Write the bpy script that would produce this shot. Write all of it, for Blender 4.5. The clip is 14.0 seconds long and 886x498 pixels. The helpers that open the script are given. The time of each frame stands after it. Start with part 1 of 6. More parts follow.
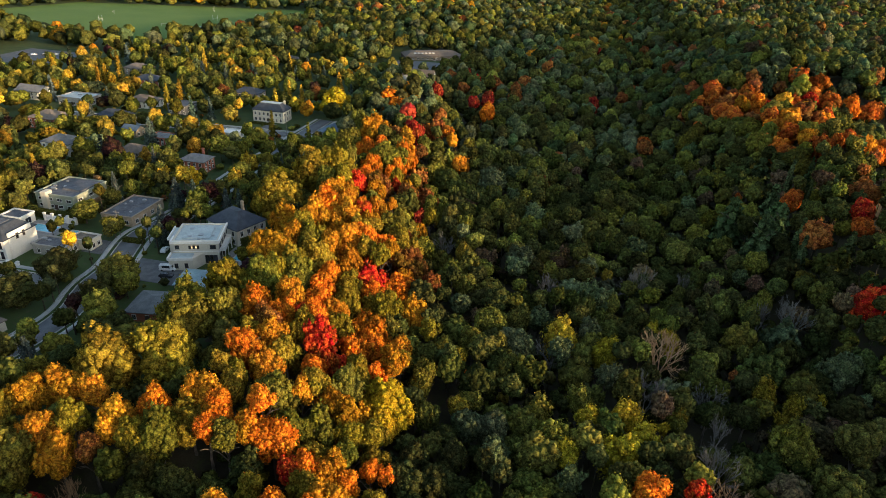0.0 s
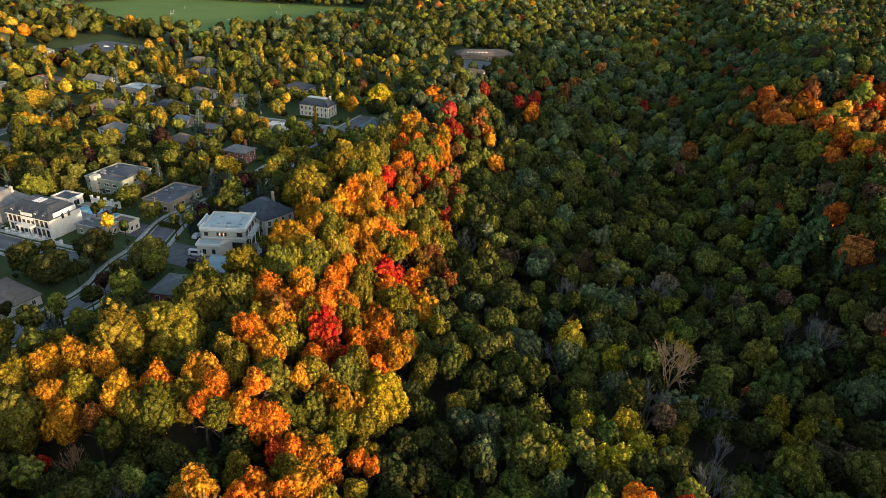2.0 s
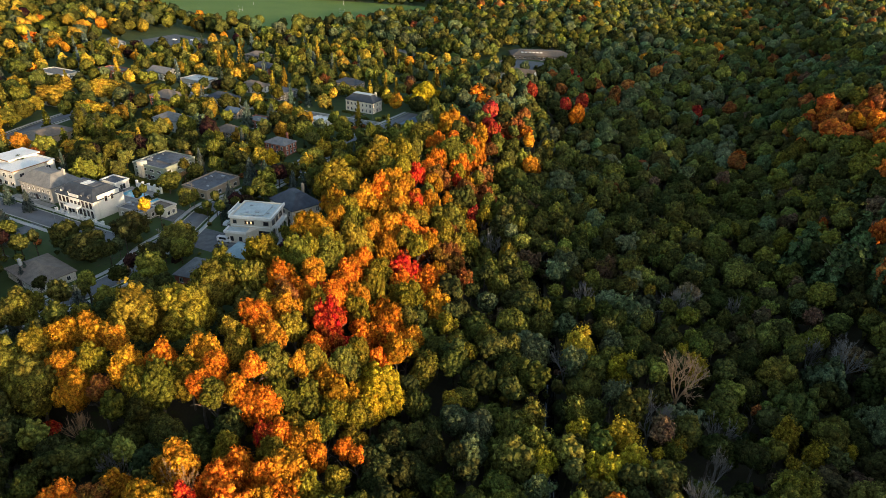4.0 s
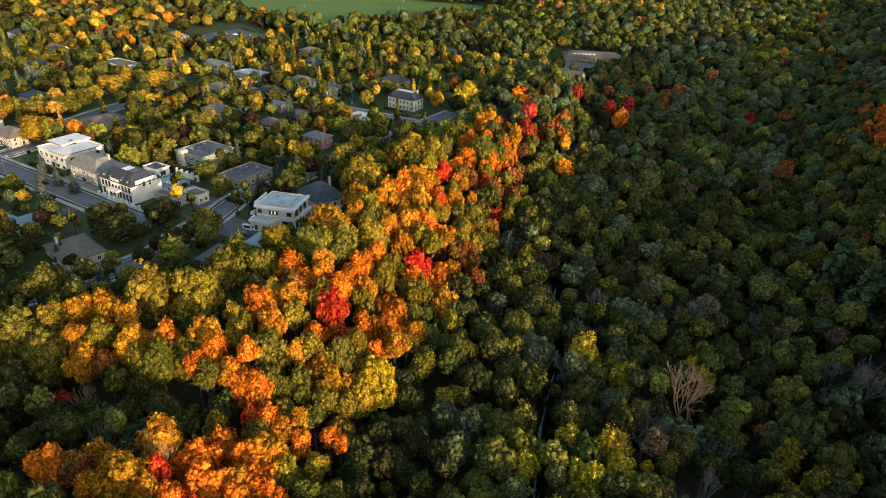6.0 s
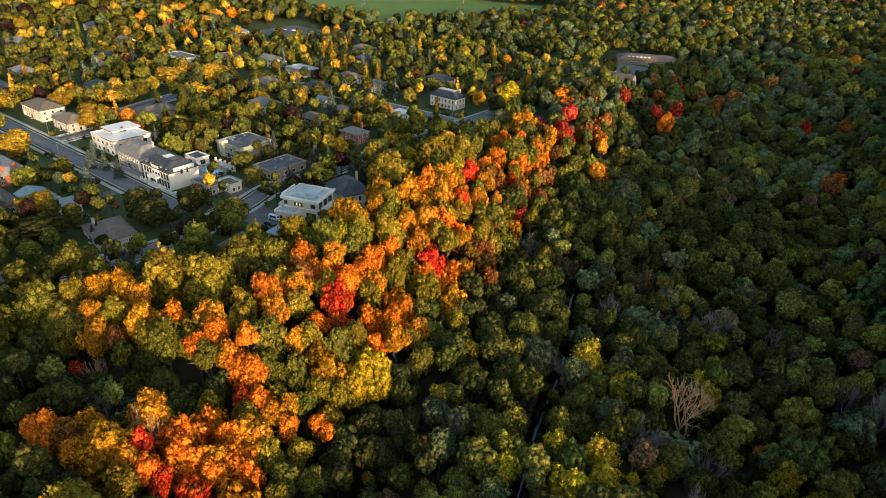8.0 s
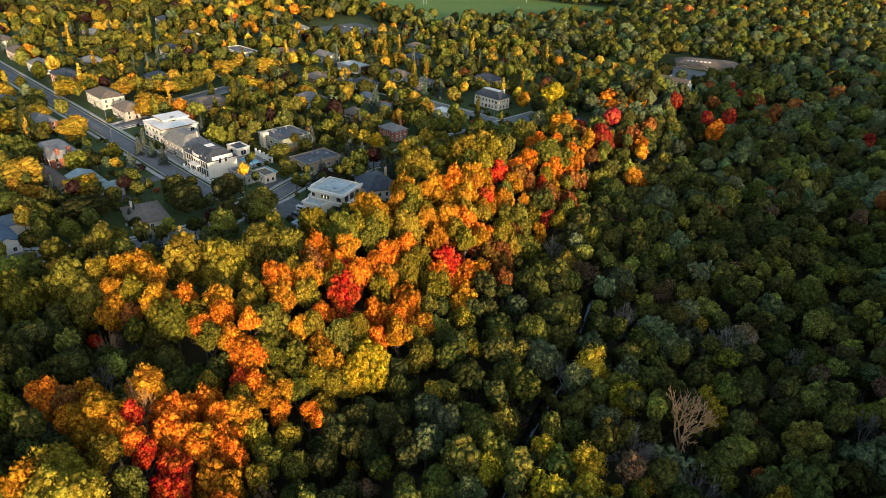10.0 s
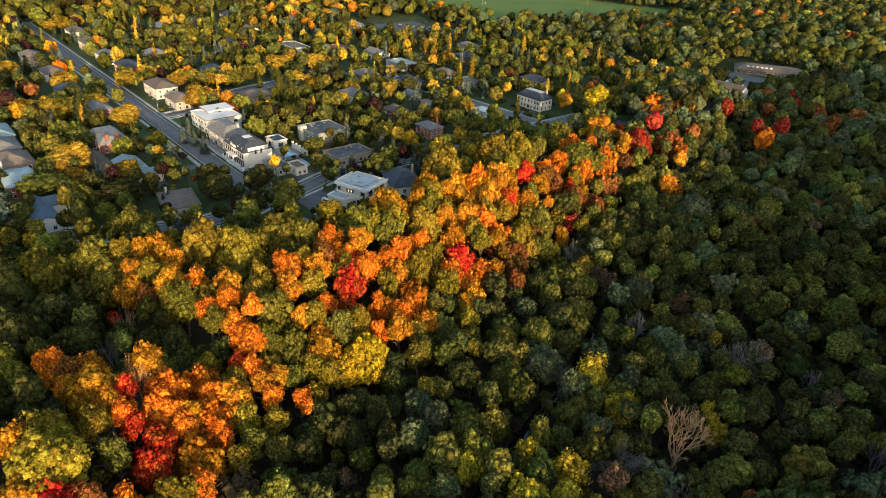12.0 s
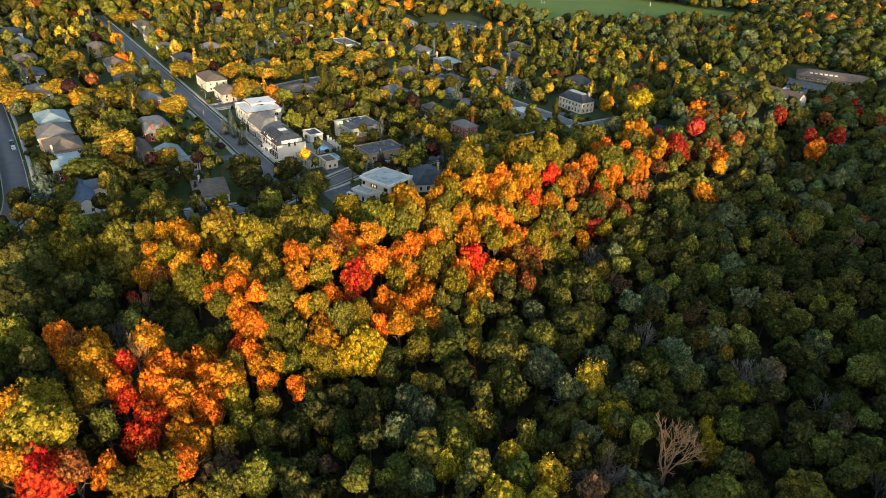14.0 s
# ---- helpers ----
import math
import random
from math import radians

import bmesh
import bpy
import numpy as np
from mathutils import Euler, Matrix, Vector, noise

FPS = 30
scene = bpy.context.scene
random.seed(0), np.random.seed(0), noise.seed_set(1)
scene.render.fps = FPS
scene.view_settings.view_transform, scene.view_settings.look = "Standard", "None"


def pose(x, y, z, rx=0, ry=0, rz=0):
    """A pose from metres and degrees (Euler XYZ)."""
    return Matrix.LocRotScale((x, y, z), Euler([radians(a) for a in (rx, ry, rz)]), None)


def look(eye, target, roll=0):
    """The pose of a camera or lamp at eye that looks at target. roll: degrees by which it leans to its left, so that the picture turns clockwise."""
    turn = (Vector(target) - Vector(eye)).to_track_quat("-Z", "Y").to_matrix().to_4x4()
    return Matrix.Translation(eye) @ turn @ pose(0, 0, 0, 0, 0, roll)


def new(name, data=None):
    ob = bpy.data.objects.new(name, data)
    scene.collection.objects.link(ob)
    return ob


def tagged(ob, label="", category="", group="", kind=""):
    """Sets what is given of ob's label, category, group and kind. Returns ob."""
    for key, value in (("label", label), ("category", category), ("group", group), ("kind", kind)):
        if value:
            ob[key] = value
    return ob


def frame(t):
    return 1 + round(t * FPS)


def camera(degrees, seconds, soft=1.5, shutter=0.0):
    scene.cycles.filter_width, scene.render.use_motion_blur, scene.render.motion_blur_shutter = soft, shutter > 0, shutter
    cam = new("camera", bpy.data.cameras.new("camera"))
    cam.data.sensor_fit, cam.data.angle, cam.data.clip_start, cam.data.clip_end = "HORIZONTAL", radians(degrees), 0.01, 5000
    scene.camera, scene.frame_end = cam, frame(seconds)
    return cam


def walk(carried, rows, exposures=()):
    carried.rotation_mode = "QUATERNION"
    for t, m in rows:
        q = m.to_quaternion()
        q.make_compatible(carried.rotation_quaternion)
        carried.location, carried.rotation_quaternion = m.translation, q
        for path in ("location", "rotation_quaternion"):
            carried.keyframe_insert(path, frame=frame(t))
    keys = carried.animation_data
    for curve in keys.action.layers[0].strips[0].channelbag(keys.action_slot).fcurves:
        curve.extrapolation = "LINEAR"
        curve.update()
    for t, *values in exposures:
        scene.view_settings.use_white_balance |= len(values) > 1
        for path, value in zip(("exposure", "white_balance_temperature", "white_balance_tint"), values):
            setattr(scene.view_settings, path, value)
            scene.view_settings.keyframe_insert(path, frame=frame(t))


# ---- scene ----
cam = camera(69.1, 14.0, soft=0.7)
METRES, EYE, TILT, LEAN, TURN = 110.0, 110.0, 0.0, 0.0, 11.9
ROWS = [
    (0.0, 0.0, 0.0, 0.0, 1.19, -26.77, -2.35),
    (0.5, 0.0324, -0.0016, 0.0012, 2.66, -26.85, -2.34),
    (1.0, 0.0655, -0.0021, 0.0026, 4.14, -26.93, -2.34),
    (1.5, 0.0995, -0.0017, 0.0042, 5.65, -27.01, -2.34),
    (2.0, 0.1336, -0.0005, 0.0054, 7.17, -27.08, -2.34),
    (2.5, 0.168, 0.0018, 0.007, 8.7, -27.16, -2.34),
    (3.0, 0.2027, 0.0052, 0.0083, 10.27, -27.24, -2.34),
    (5.5, 0.3779, 0.038, 0.014, 17.79, -27.62, -2.39),
    (6.0, 0.4125, 0.0473, 0.0154, 19.28, -27.69, -2.4),
    (6.5, 0.4473, 0.0575, 0.0166, 20.77, -27.76, -2.41),
    (7.0, 0.4815, 0.0685, 0.0178, 22.27, -27.83, -2.42),
    (7.5, 0.5154, 0.0806, 0.0193, 23.77, -27.91, -2.44),
    (8.0, 0.5492, 0.0934, 0.0206, 25.31, -27.97, -2.45),
    (10.5, 0.7119, 0.1732, 0.0251, 33.04, -28.31, -2.46),
    (11.0, 0.7432, 0.1916, 0.0265, 34.54, -28.38, -2.47),
    (11.5, 0.7742, 0.2109, 0.0277, 36.05, -28.46, -2.45),
    (12.0, 0.8046, 0.2313, 0.0288, 37.56, -28.53, -2.45),
    (12.5, 0.8345, 0.2524, 0.0299, 39.06, -28.59, -2.43),
    (13.0, 0.864, 0.2745, 0.0309, 40.56, -28.66, -2.4),
    (13.5, 0.8931, 0.2973, 0.0324, 42.05, -28.73, -2.38),
    (14.0, 0.9214, 0.3208, 0.0336, 43.5, -28.82, -2.36),
]
walk(cam, [(t, pose(0, 0, EYE, TILT, LEAN, TURN) @ pose(METRES * x, METRES * y, METRES * z, 90 + pitch, roll, yaw)) for t, x, y, z, yaw, pitch, roll in ROWS])

# ---- world, sun, exposure ----
SUN_AZ, SUN_EL = -20.0, 8.0
sun_way = Vector((math.cos(radians(SUN_AZ)) * math.cos(radians(SUN_EL)), math.sin(radians(SUN_AZ)) * math.cos(radians(SUN_EL)), math.sin(radians(SUN_EL))))
world = bpy.data.worlds.new("sky")
scene.world = world
world.use_nodes = True
wn = world.node_tree
wn.nodes.clear()
sky = wn.nodes.new("ShaderNodeTexSky")
sky.sky_type = "NISHITA"
sky.sun_disc = False
sky.sun_elevation = radians(SUN_EL)
sky.sun_rotation = radians(90 - SUN_AZ)
sky.dust_density = 1.5
back = wn.nodes.new("ShaderNodeBackground")
back.inputs["Strength"].default_value = 0.15
wout = wn.nodes.new("ShaderNodeOutputWorld")
wn.links.new(sky.outputs[0], back.inputs[0])
wn.links.new(back.outputs[0], wout.inputs[0])
sun_data = bpy.data.lights.new("sun", "SUN")
sun_data.energy, sun_data.angle, sun_data.color = 2.5, radians(0.6), (1.0, 0.72, 0.43)
sun = new("sun", sun_data)
sun.matrix_world = look(sun_way * 500, (0, 0, 0))
scene.view_settings.exposure = 1.59


# ---- materials ----
def nodes_of(name):
    m = bpy.data.materials.new(name)
    m.use_nodes = True
    t = m.node_tree
    t.nodes.clear()
    return m, t, t.nodes.new("ShaderNodeOutputMaterial")


def mixed(t, kind, fac, a, b):
    """A colour mix; fac, a and b are sockets or plain values."""
    n = t.nodes.new("ShaderNodeMix")
    n.data_type, n.blend_type = "RGBA", kind
    for sock, v in ((n.inputs[0], fac), (n.inputs[6], a), (n.inputs[7], b)):
        if isinstance(v, bpy.types.NodeSocket):
            t.links.new(v, sock)
        elif isinstance(v, (int, float)):
            sock.default_value = v
        else:
            sock.default_value = (*v, 1)
    return n.outputs[2]


def noise_of(t, vec, scale, detail=3.0, low=0.35, high=0.65):
    n = t.nodes.new("ShaderNodeTexNoise")
    n.inputs["Scale"].default_value, n.inputs["Detail"].default_value = scale, detail
    if vec is not None:
        t.links.new(vec, n.inputs["Vector"])
    r = t.nodes.new("ShaderNodeMapRange")
    r.inputs[1].default_value, r.inputs[2].default_value = low, high
    t.links.new(n.outputs[0], r.inputs[0])
    return r.outputs[0]


def world_place(t):
    return t.nodes.new("ShaderNodeNewGeometry").outputs["Position"]


def surface(name, a, b, scale=1.0, fine=12.0, rough=0.85, bump=0.15, c=None, spec=0.3, random_fac=0.0, metal=0.0):
    """A surface of two colours in large patches, with fine grain and relief."""
    m, t, out = nodes_of(name)
    p = world_place(t)
    col = mixed(t, "MIX", noise_of(t, p, scale, 4), a, b)
    grain = noise_of(t, p, fine, 4, 0.25, 0.75)
    col = mixed(t, "MULTIPLY", 0.55, col, mixed(t, "MIX", grain, (0.55, 0.55, 0.55), (1.25, 1.25, 1.25)))
    if c:
        col = mixed(t, "MIX", noise_of(t, p, scale * 3.1, 5, 0.56, 0.72), col, c)
    if random_fac:
        o = t.nodes.new("ShaderNodeObjectInfo")
        r = t.nodes.new("ShaderNodeMapRange")
        r.inputs[3].default_value, r.inputs[4].default_value = 1 - random_fac, 1 + random_fac
        t.links.new(o.outputs["Random"], r.inputs[0])
        h = t.nodes.new("ShaderNodeHueSaturation")
        t.links.new(r.outputs[0], h.inputs["Value"])
        t.links.new(col, h.inputs["Color"])
        col = h.outputs[0]
    s = t.nodes.new("ShaderNodeBsdfPrincipled")
    s.inputs["Roughness"].default_value, s.inputs["Specular IOR Level"].default_value, s.inputs["Metallic"].default_value = rough, spec, metal
    t.links.new(col, s.inputs["Base Color"])
    if bump:
        bn = t.nodes.new("ShaderNodeBump")
        bn.inputs["Strength"].default_value, bn.inputs["Distance"].default_value = bump, 0.05
        t.links.new(grain, bn.inputs["Height"])
        t.links.new(bn.outputs[0], s.inputs["Normal"])
    t.links.new(s.outputs[0], out.inputs[0])
    return m


def foliage(name, per_thing=True, second=(0.12, 0.12, 0.012), amount=0.6, spread=(0.65, 1.35)):
    """Leaves: the tint comes from the tree, drifts to a second colour in patches, and differs from spray to spray."""
    m, t, out = nodes_of(name)
    if per_thing:
        o = t.nodes.new("ShaderNodeObjectInfo")
        tint, rnd = o.outputs["Color"], o.outputs["Random"]
        tc = t.nodes.new("ShaderNodeTexCoord")
        add = t.nodes.new("ShaderNodeVectorMath")
        add.operation = "MULTIPLY_ADD"
        add.inputs[1].default_value = (1, 1, 1)
        t.links.new(tc.outputs["Object"], add.inputs[0])
        sc = t.nodes.new("ShaderNodeVectorMath")
        sc.operation = "SCALE"
        sc.inputs[0].default_value = (31, 17, 23)
        t.links.new(rnd, sc.inputs["Scale"])
        t.links.new(sc.outputs[0], add.inputs[2])
        patch = noise_of(t, add.outputs[0], 1.1, 2, 0.48, 0.66)
    else:
        a = t.nodes.new("ShaderNodeAttribute")
        a.attribute_name = "tint"
        tint = a.outputs["Color"]
        patch = noise_of(t, world_place(t), 0.16, 2, 0.48, 0.66)
    mul = t.nodes.new("ShaderNodeMath")
    mul.operation = "MULTIPLY"
    mul.inputs[1].default_value = amount
    t.links.new(patch, mul.inputs[0])
    col = mixed(t, "MIX", mul.outputs[0], tint, mixed(t, "MIX", 0.72, tint, second))
    where = add.outputs[0] if per_thing else world_place(t)
    tuft = noise_of(t, where, 3.4 if per_thing else 0.6, 2, 0.3, 0.7)
    col = mixed(t, "MULTIPLY", 1.0, col, mixed(t, "MIX", tuft, (0.68, 0.72, 0.75), (1.18, 1.14, 1.1)))
    leafy = noise_of(t, world_place(t), 2.4 if per_thing else 1.7, 5, 0.36, 0.64)
    col = mixed(t, "MULTIPLY", 1.0, col, mixed(t, "MIX", leafy, (0.42, 0.45, 0.48), (1.4, 1.36, 1.28)))
    g = t.nodes.new("ShaderNodeNewGeometry")
    h = t.nodes.new("ShaderNodeHueSaturation")
    for sock, low, high in (("Hue", 0.488, 0.512), ("Value",) + spread):
        r = t.nodes.new("ShaderNodeMapRange")
        r.inputs[3].default_value, r.inputs[4].default_value = low, high
        t.links.new(g.outputs["Random Per Island"], r.inputs[0])
        t.links.new(r.outputs[0], h.inputs[sock])
    t.links.new(col, h.inputs["Color"])
    relief = t.nodes.new("ShaderNodeBump")
    relief.inputs["Strength"].default_value, relief.inputs["Distance"].default_value = 0.55, 0.25
    t.links.new(leafy, relief.inputs["Height"])
    d, tr, mx = t.nodes.new("ShaderNodeBsdfDiffuse"), t.nodes.new("ShaderNodeBsdfTranslucent"), t.nodes.new("ShaderNodeMixShader")
    for b in (d, tr):
        t.links.new(h.outputs[0], b.inputs[0])
        t.links.new(relief.outputs[0], b.inputs["Normal"])
    mx.inputs[0].default_value = 0.2
    t.links.new(d.outputs[0], mx.inputs[1])
    t.links.new(tr.outputs[0], mx.inputs[2])
    t.links.new(mx.outputs[0], out.inputs[0])
    return m


LEAF = foliage("leaf_maple", spread=(0.62, 1.34))
LEAF_INNER = foliage("leaf_maple_inner", spread=(0.9, 1.0))
LEAF_PLAIN = foliage("leaf_plain", second=(0.05, 0.075, 0.025), amount=0.6, spread=(0.6, 1.38))
LEAF_PLAIN_INNER = foliage("leaf_plain_inner", second=(0.05, 0.075, 0.025), amount=0.6, spread=(0.9, 1.0))
LEAF_WOODS = foliage("leaf_woods", False, second=(0.07, 0.085, 0.025), amount=0.45)
NEEDLE = foliage("needles", second=(0.02, 0.035, 0.02), amount=0.5)
BARK = surface("bark", (0.09, 0.07, 0.055), (0.16, 0.13, 0.10), 0.8, 9, 0.95, 0.4)
BARK_PALE = surface("bark_pale", (0.42, 0.24, 0.12), (0.52, 0.33, 0.18), 0.8, 9, 0.95, 0.3)
BARK_GREY = surface("bark_grey", (0.14, 0.125, 0.11), (0.22, 0.20, 0.18), 0.8, 9, 0.95, 0.3)
SOIL = surface("forest_floor", (0.035, 0.030, 0.018), (0.06, 0.048, 0.024), 0.12, 3.0, 1.0, 0.5, c=(0.05, 0.06, 0.015))
LAWN = surface("lawn", (0.038, 0.062, 0.016), (0.055, 0.085, 0.02), 0.15, 5.0, 0.95, 0.3, c=(0.07, 0.068, 0.028))
TURF = surface("turf", (0.085, 0.155, 0.02), (0.108, 0.175, 0.026), 0.02, 1.2, 0.95, 0.1)
ASPHALT = surface("asphalt", (0.15, 0.15, 0.155), (0.185, 0.183, 0.185), 0.2, 6.0, 0.85, 0.15, c=(0.13, 0.13, 0.135))
CONCRETE = surface("concrete", (0.40, 0.385, 0.36), (0.48, 0.465, 0.43), 0.4, 8.0, 0.9, 0.15)
WATER = surface("creek_water", (0.012, 0.014, 0.013), (0.02, 0.02, 0.018), 0.3, 2.0, 0.08, 0.05, spec=0.5)


# ---- mesh helpers ----
def quick_mesh(name, verts, faces, mat, tint=None):
    """A mesh out of arrays: verts (n, 3), faces (m, k)."""
    me = bpy.data.meshes.new(name)
    n, k = len(faces), faces.shape[1]
    me.vertices.add(len(verts))
    me.vertices.foreach_set("co", np.ascontiguousarray(verts, dtype=np.float32).ravel())
    me.loops.add(n * k)
    me.loops.foreach_set("vertex_index", np.ascontiguousarray(faces, dtype=np.int32).ravel())
    me.polygons.add(n)
    me.polygons.foreach_set("loop_start", np.arange(0, n * k, k, dtype=np.int32))
    if tint is not None:
        at = me.attributes.new("tint", "FLOAT_COLOR", "POINT")
        at.data.foreach_set("color", np.ascontiguousarray(tint, dtype=np.float32).ravel())
    me.materials.append(mat)
    me.update(calc_edges=True)
    me.validate()
    return me


def step(a, b, v):
    u = np.clip((v - a) / (b - a), 0, 1)
    return u * u * (3 - 2 * u)


# ---- the lie of the land ----
WEST_Y = (-200, 20, 50, 67, 80, 100, 126, 160, 187, 221, 260, 300, 340, 380, 430, 520, 700, 1200)
WEST_X = (0, -10, -20, -31, -44, -53, -56, -67, -70, -73, -77, -73, -72, -84, -100, -120, -130, -150)
EAST_Y = (-300, 60, 150, 200, 250, 290, 320, 350, 400, 450, 520, 700, 1200)
EAST_X = (135, 128, 104, 92, 74, 72, 74, 68, 47, 44, 60, 80, 60)


def west_edge(y):
    return np.interp(y, WEST_Y, WEST_X)


def east_edge(y):
    return np.interp(y, EAST_Y, EAST_X)


def land(x, y):
    """The ground's height: the level streets in the west, the ravine, the wooded hill in the east."""
    x, y = np.asarray(x, float), np.asarray(y, float)
    s, e = x - west_edge(y), x - east_edge(y)
    deep = -15 + 10 * step(420, 560, y)
    z = deep * step(-24, 24, s)
    # out of view, the east hill is kept high enough to shade the ravine
    z = z + (11 - deep) * step(-28, 40, e) + 3 * step(30, 120, e) * step(480, 380, y)
    along = np.clip((x + 112) / 52, 0, 1)
    z = z - 10 * np.exp(-((y - (70 + 12 * along)) / 10) ** 2) * step(-128, -104, x) * step(-42, -60, x)
    z = z + 4 * np.exp(-((x + 42) ** 2 + (y - 42) ** 2) / 26 ** 2)
    z = z + 4 * step(-10, 40, e) * step(290, 340, y) * step(450, 400, y)
    # shaped for light: dip behind the crest lets sun in, northern rise shades valley
    z = z - 16 * step(50, 110, e) * step(230, 300, y) * step(420, 380, y) + 20 * step(0, 90, e) * step(390, 440, y) * step(780, 640, y)
    rise = 6 * step(700, 1300, np.hypot(x, y)) * step(-0.2, 0.4, x / np.maximum(y, 1))
    return z + rise + 0.5 * step(-20, 10, s) * (np.sin(x * 0.13) + np.cos(y * 0.11 + x * 0.05))


def stretch_lines(a, b, near, steps=14):
    """Grid lines every near metres from a to b, then ever wider to four kilometres."""
    core = np.arange(a, b + near, near)
    far = near * 1.4 ** np.arange(1, steps + 6)
    far = np.cumsum(far)
    far = far[far < 4200]
    return np.concatenate([a - far[::-1], core, core[-1] + far])


gx, gy = stretch_lines(-720, 330, 7.5), stretch_lines(-120, 1100, 7.5)
GX, GY = np.meshgrid(gx, gy)
gv = np.stack([GX, GY, land(GX, GY)], -1).reshape(-1, 3)
ci, cj = np.meshgrid(np.arange(len(gx) - 1), np.arange(len(gy) - 1))
c0 = (cj * len(gx) + ci).ravel()
gf = np.stack([c0, c0 + 1, c0 + 1 + len(gx), c0 + len(gx)], -1)
me = quick_mesh("ground", gv, gf, SOIL)
me.materials.append(LAWN)
mid = gv[gf].mean(1)
lawn = (mid[:, 0] - west_edge(mid[:, 1]) < -34) & ((mid[:, 1] > 98) | (mid[:, 0] < -122)) & (mid[:, 1] < 900) & (mid[:, 0] > -720) | (abs(mid[:, 0] + 140) < 60) & (abs(mid[:, 1] - 540) < 70)
me.polygons.foreach_set("material_index", lawn.astype(np.int32))
me.polygons.foreach_set("use_smooth", np.ones(len(gf), dtype=bool))
ground = tagged(new("ground", me), "dark leaf-strewn forest floor and suburban lawn", "ground", kind="structure")


import itertools

# ---- tree kit ----
rng = np.random.default_rng(7)
ICO_V = []
g_ = (1 + 5 ** 0.5) / 2
for a_, b_ in ((-1, g_), (1, g_), (-1, -g_), (1, -g_)):
    ICO_V += [(a_, b_, 0), (0, a_, b_), (b_, 0, a_)]
ICO_V = np.array(ICO_V) / np.hypot(1, g_)
ICO_F = np.array([f for f in itertools.combinations(range(12), 3)
                  if all(abs(np.linalg.norm(ICO_V[f[i]] - ICO_V[f[(i + 1) % 3]]) - 1.0515) < 0.01 for i in range(3))])
ICO_F = np.array([f if np.linalg.det(ICO_V[f]) > 0 else f[::-1] for f in ICO_F])


def unit(v):
    return v / np.maximum(np.linalg.norm(v, axis=-1, keepdims=True), 1e-6)


def sprays(pos, normal, size, r, narrow=0.7):
    """Small folded leaf sprays: four corners each, lying across their normal."""
    n = len(pos)
    side = unit(np.cross(normal, r.normal(size=(n, 3))))
    up = np.cross(normal, side)
    size = np.broadcast_to(np.asarray(size), (n,))[:, None]
    w = size * narrow * r.uniform(0.75, 1.3, (n, 1))
    bend = normal * size * 0.18
    ja, jb = r.uniform(0.25, 0.55, (n, 1)), r.uniform(0.25, 0.55, (n, 1))
    q = np.stack([pos - up * size * 0.5 - side * w * ja - bend, pos + side * w * 0.5 - up * size * jb + bend * 0.5, pos + up * size * 0.5 + side * w * jb - bend, pos - side * w * 0.5 + up * size * ja + bend], 1)
    return q.reshape(-1, 3), np.arange(4 * n).reshape(n, 4)


def finer(v, f):
    """Splits each triangle of a ball into four."""
    v, seen_, out = list(v), {}, []

    def between(p, q):
        key = (min(p, q), max(p, q))
        if key not in seen_:
            seen_[key] = len(v)
            v.append(unit((v[p] + v[q]) / 2))
        return seen_[key]

    for a, b, c in f:
        ab, bc, ca = between(a, b), between(b, c), between(c, a)
        out += [(a, ab, ca), (ab, b, bc), (ca, bc, c), (ab, bc, ca)]
    return np.array(v), np.array(out)


BALLS = [(ICO_V, ICO_F)]
for _ in range(2):
    BALLS.append(finer(*BALLS[-1]))


OCTA_V = np.array([(1, 0, 0), (0, 1, 0), (-1, 0, 0), (0, -1, 0), (0, 0, 1), (0, 0, -1)], float)
OCTA_F = np.array([(0, 1, 4), (1, 2, 4), (2, 3, 4), (3, 0, 4), (1, 0, 5), (2, 1, 5), (3, 2, 5), (0, 3, 5)])


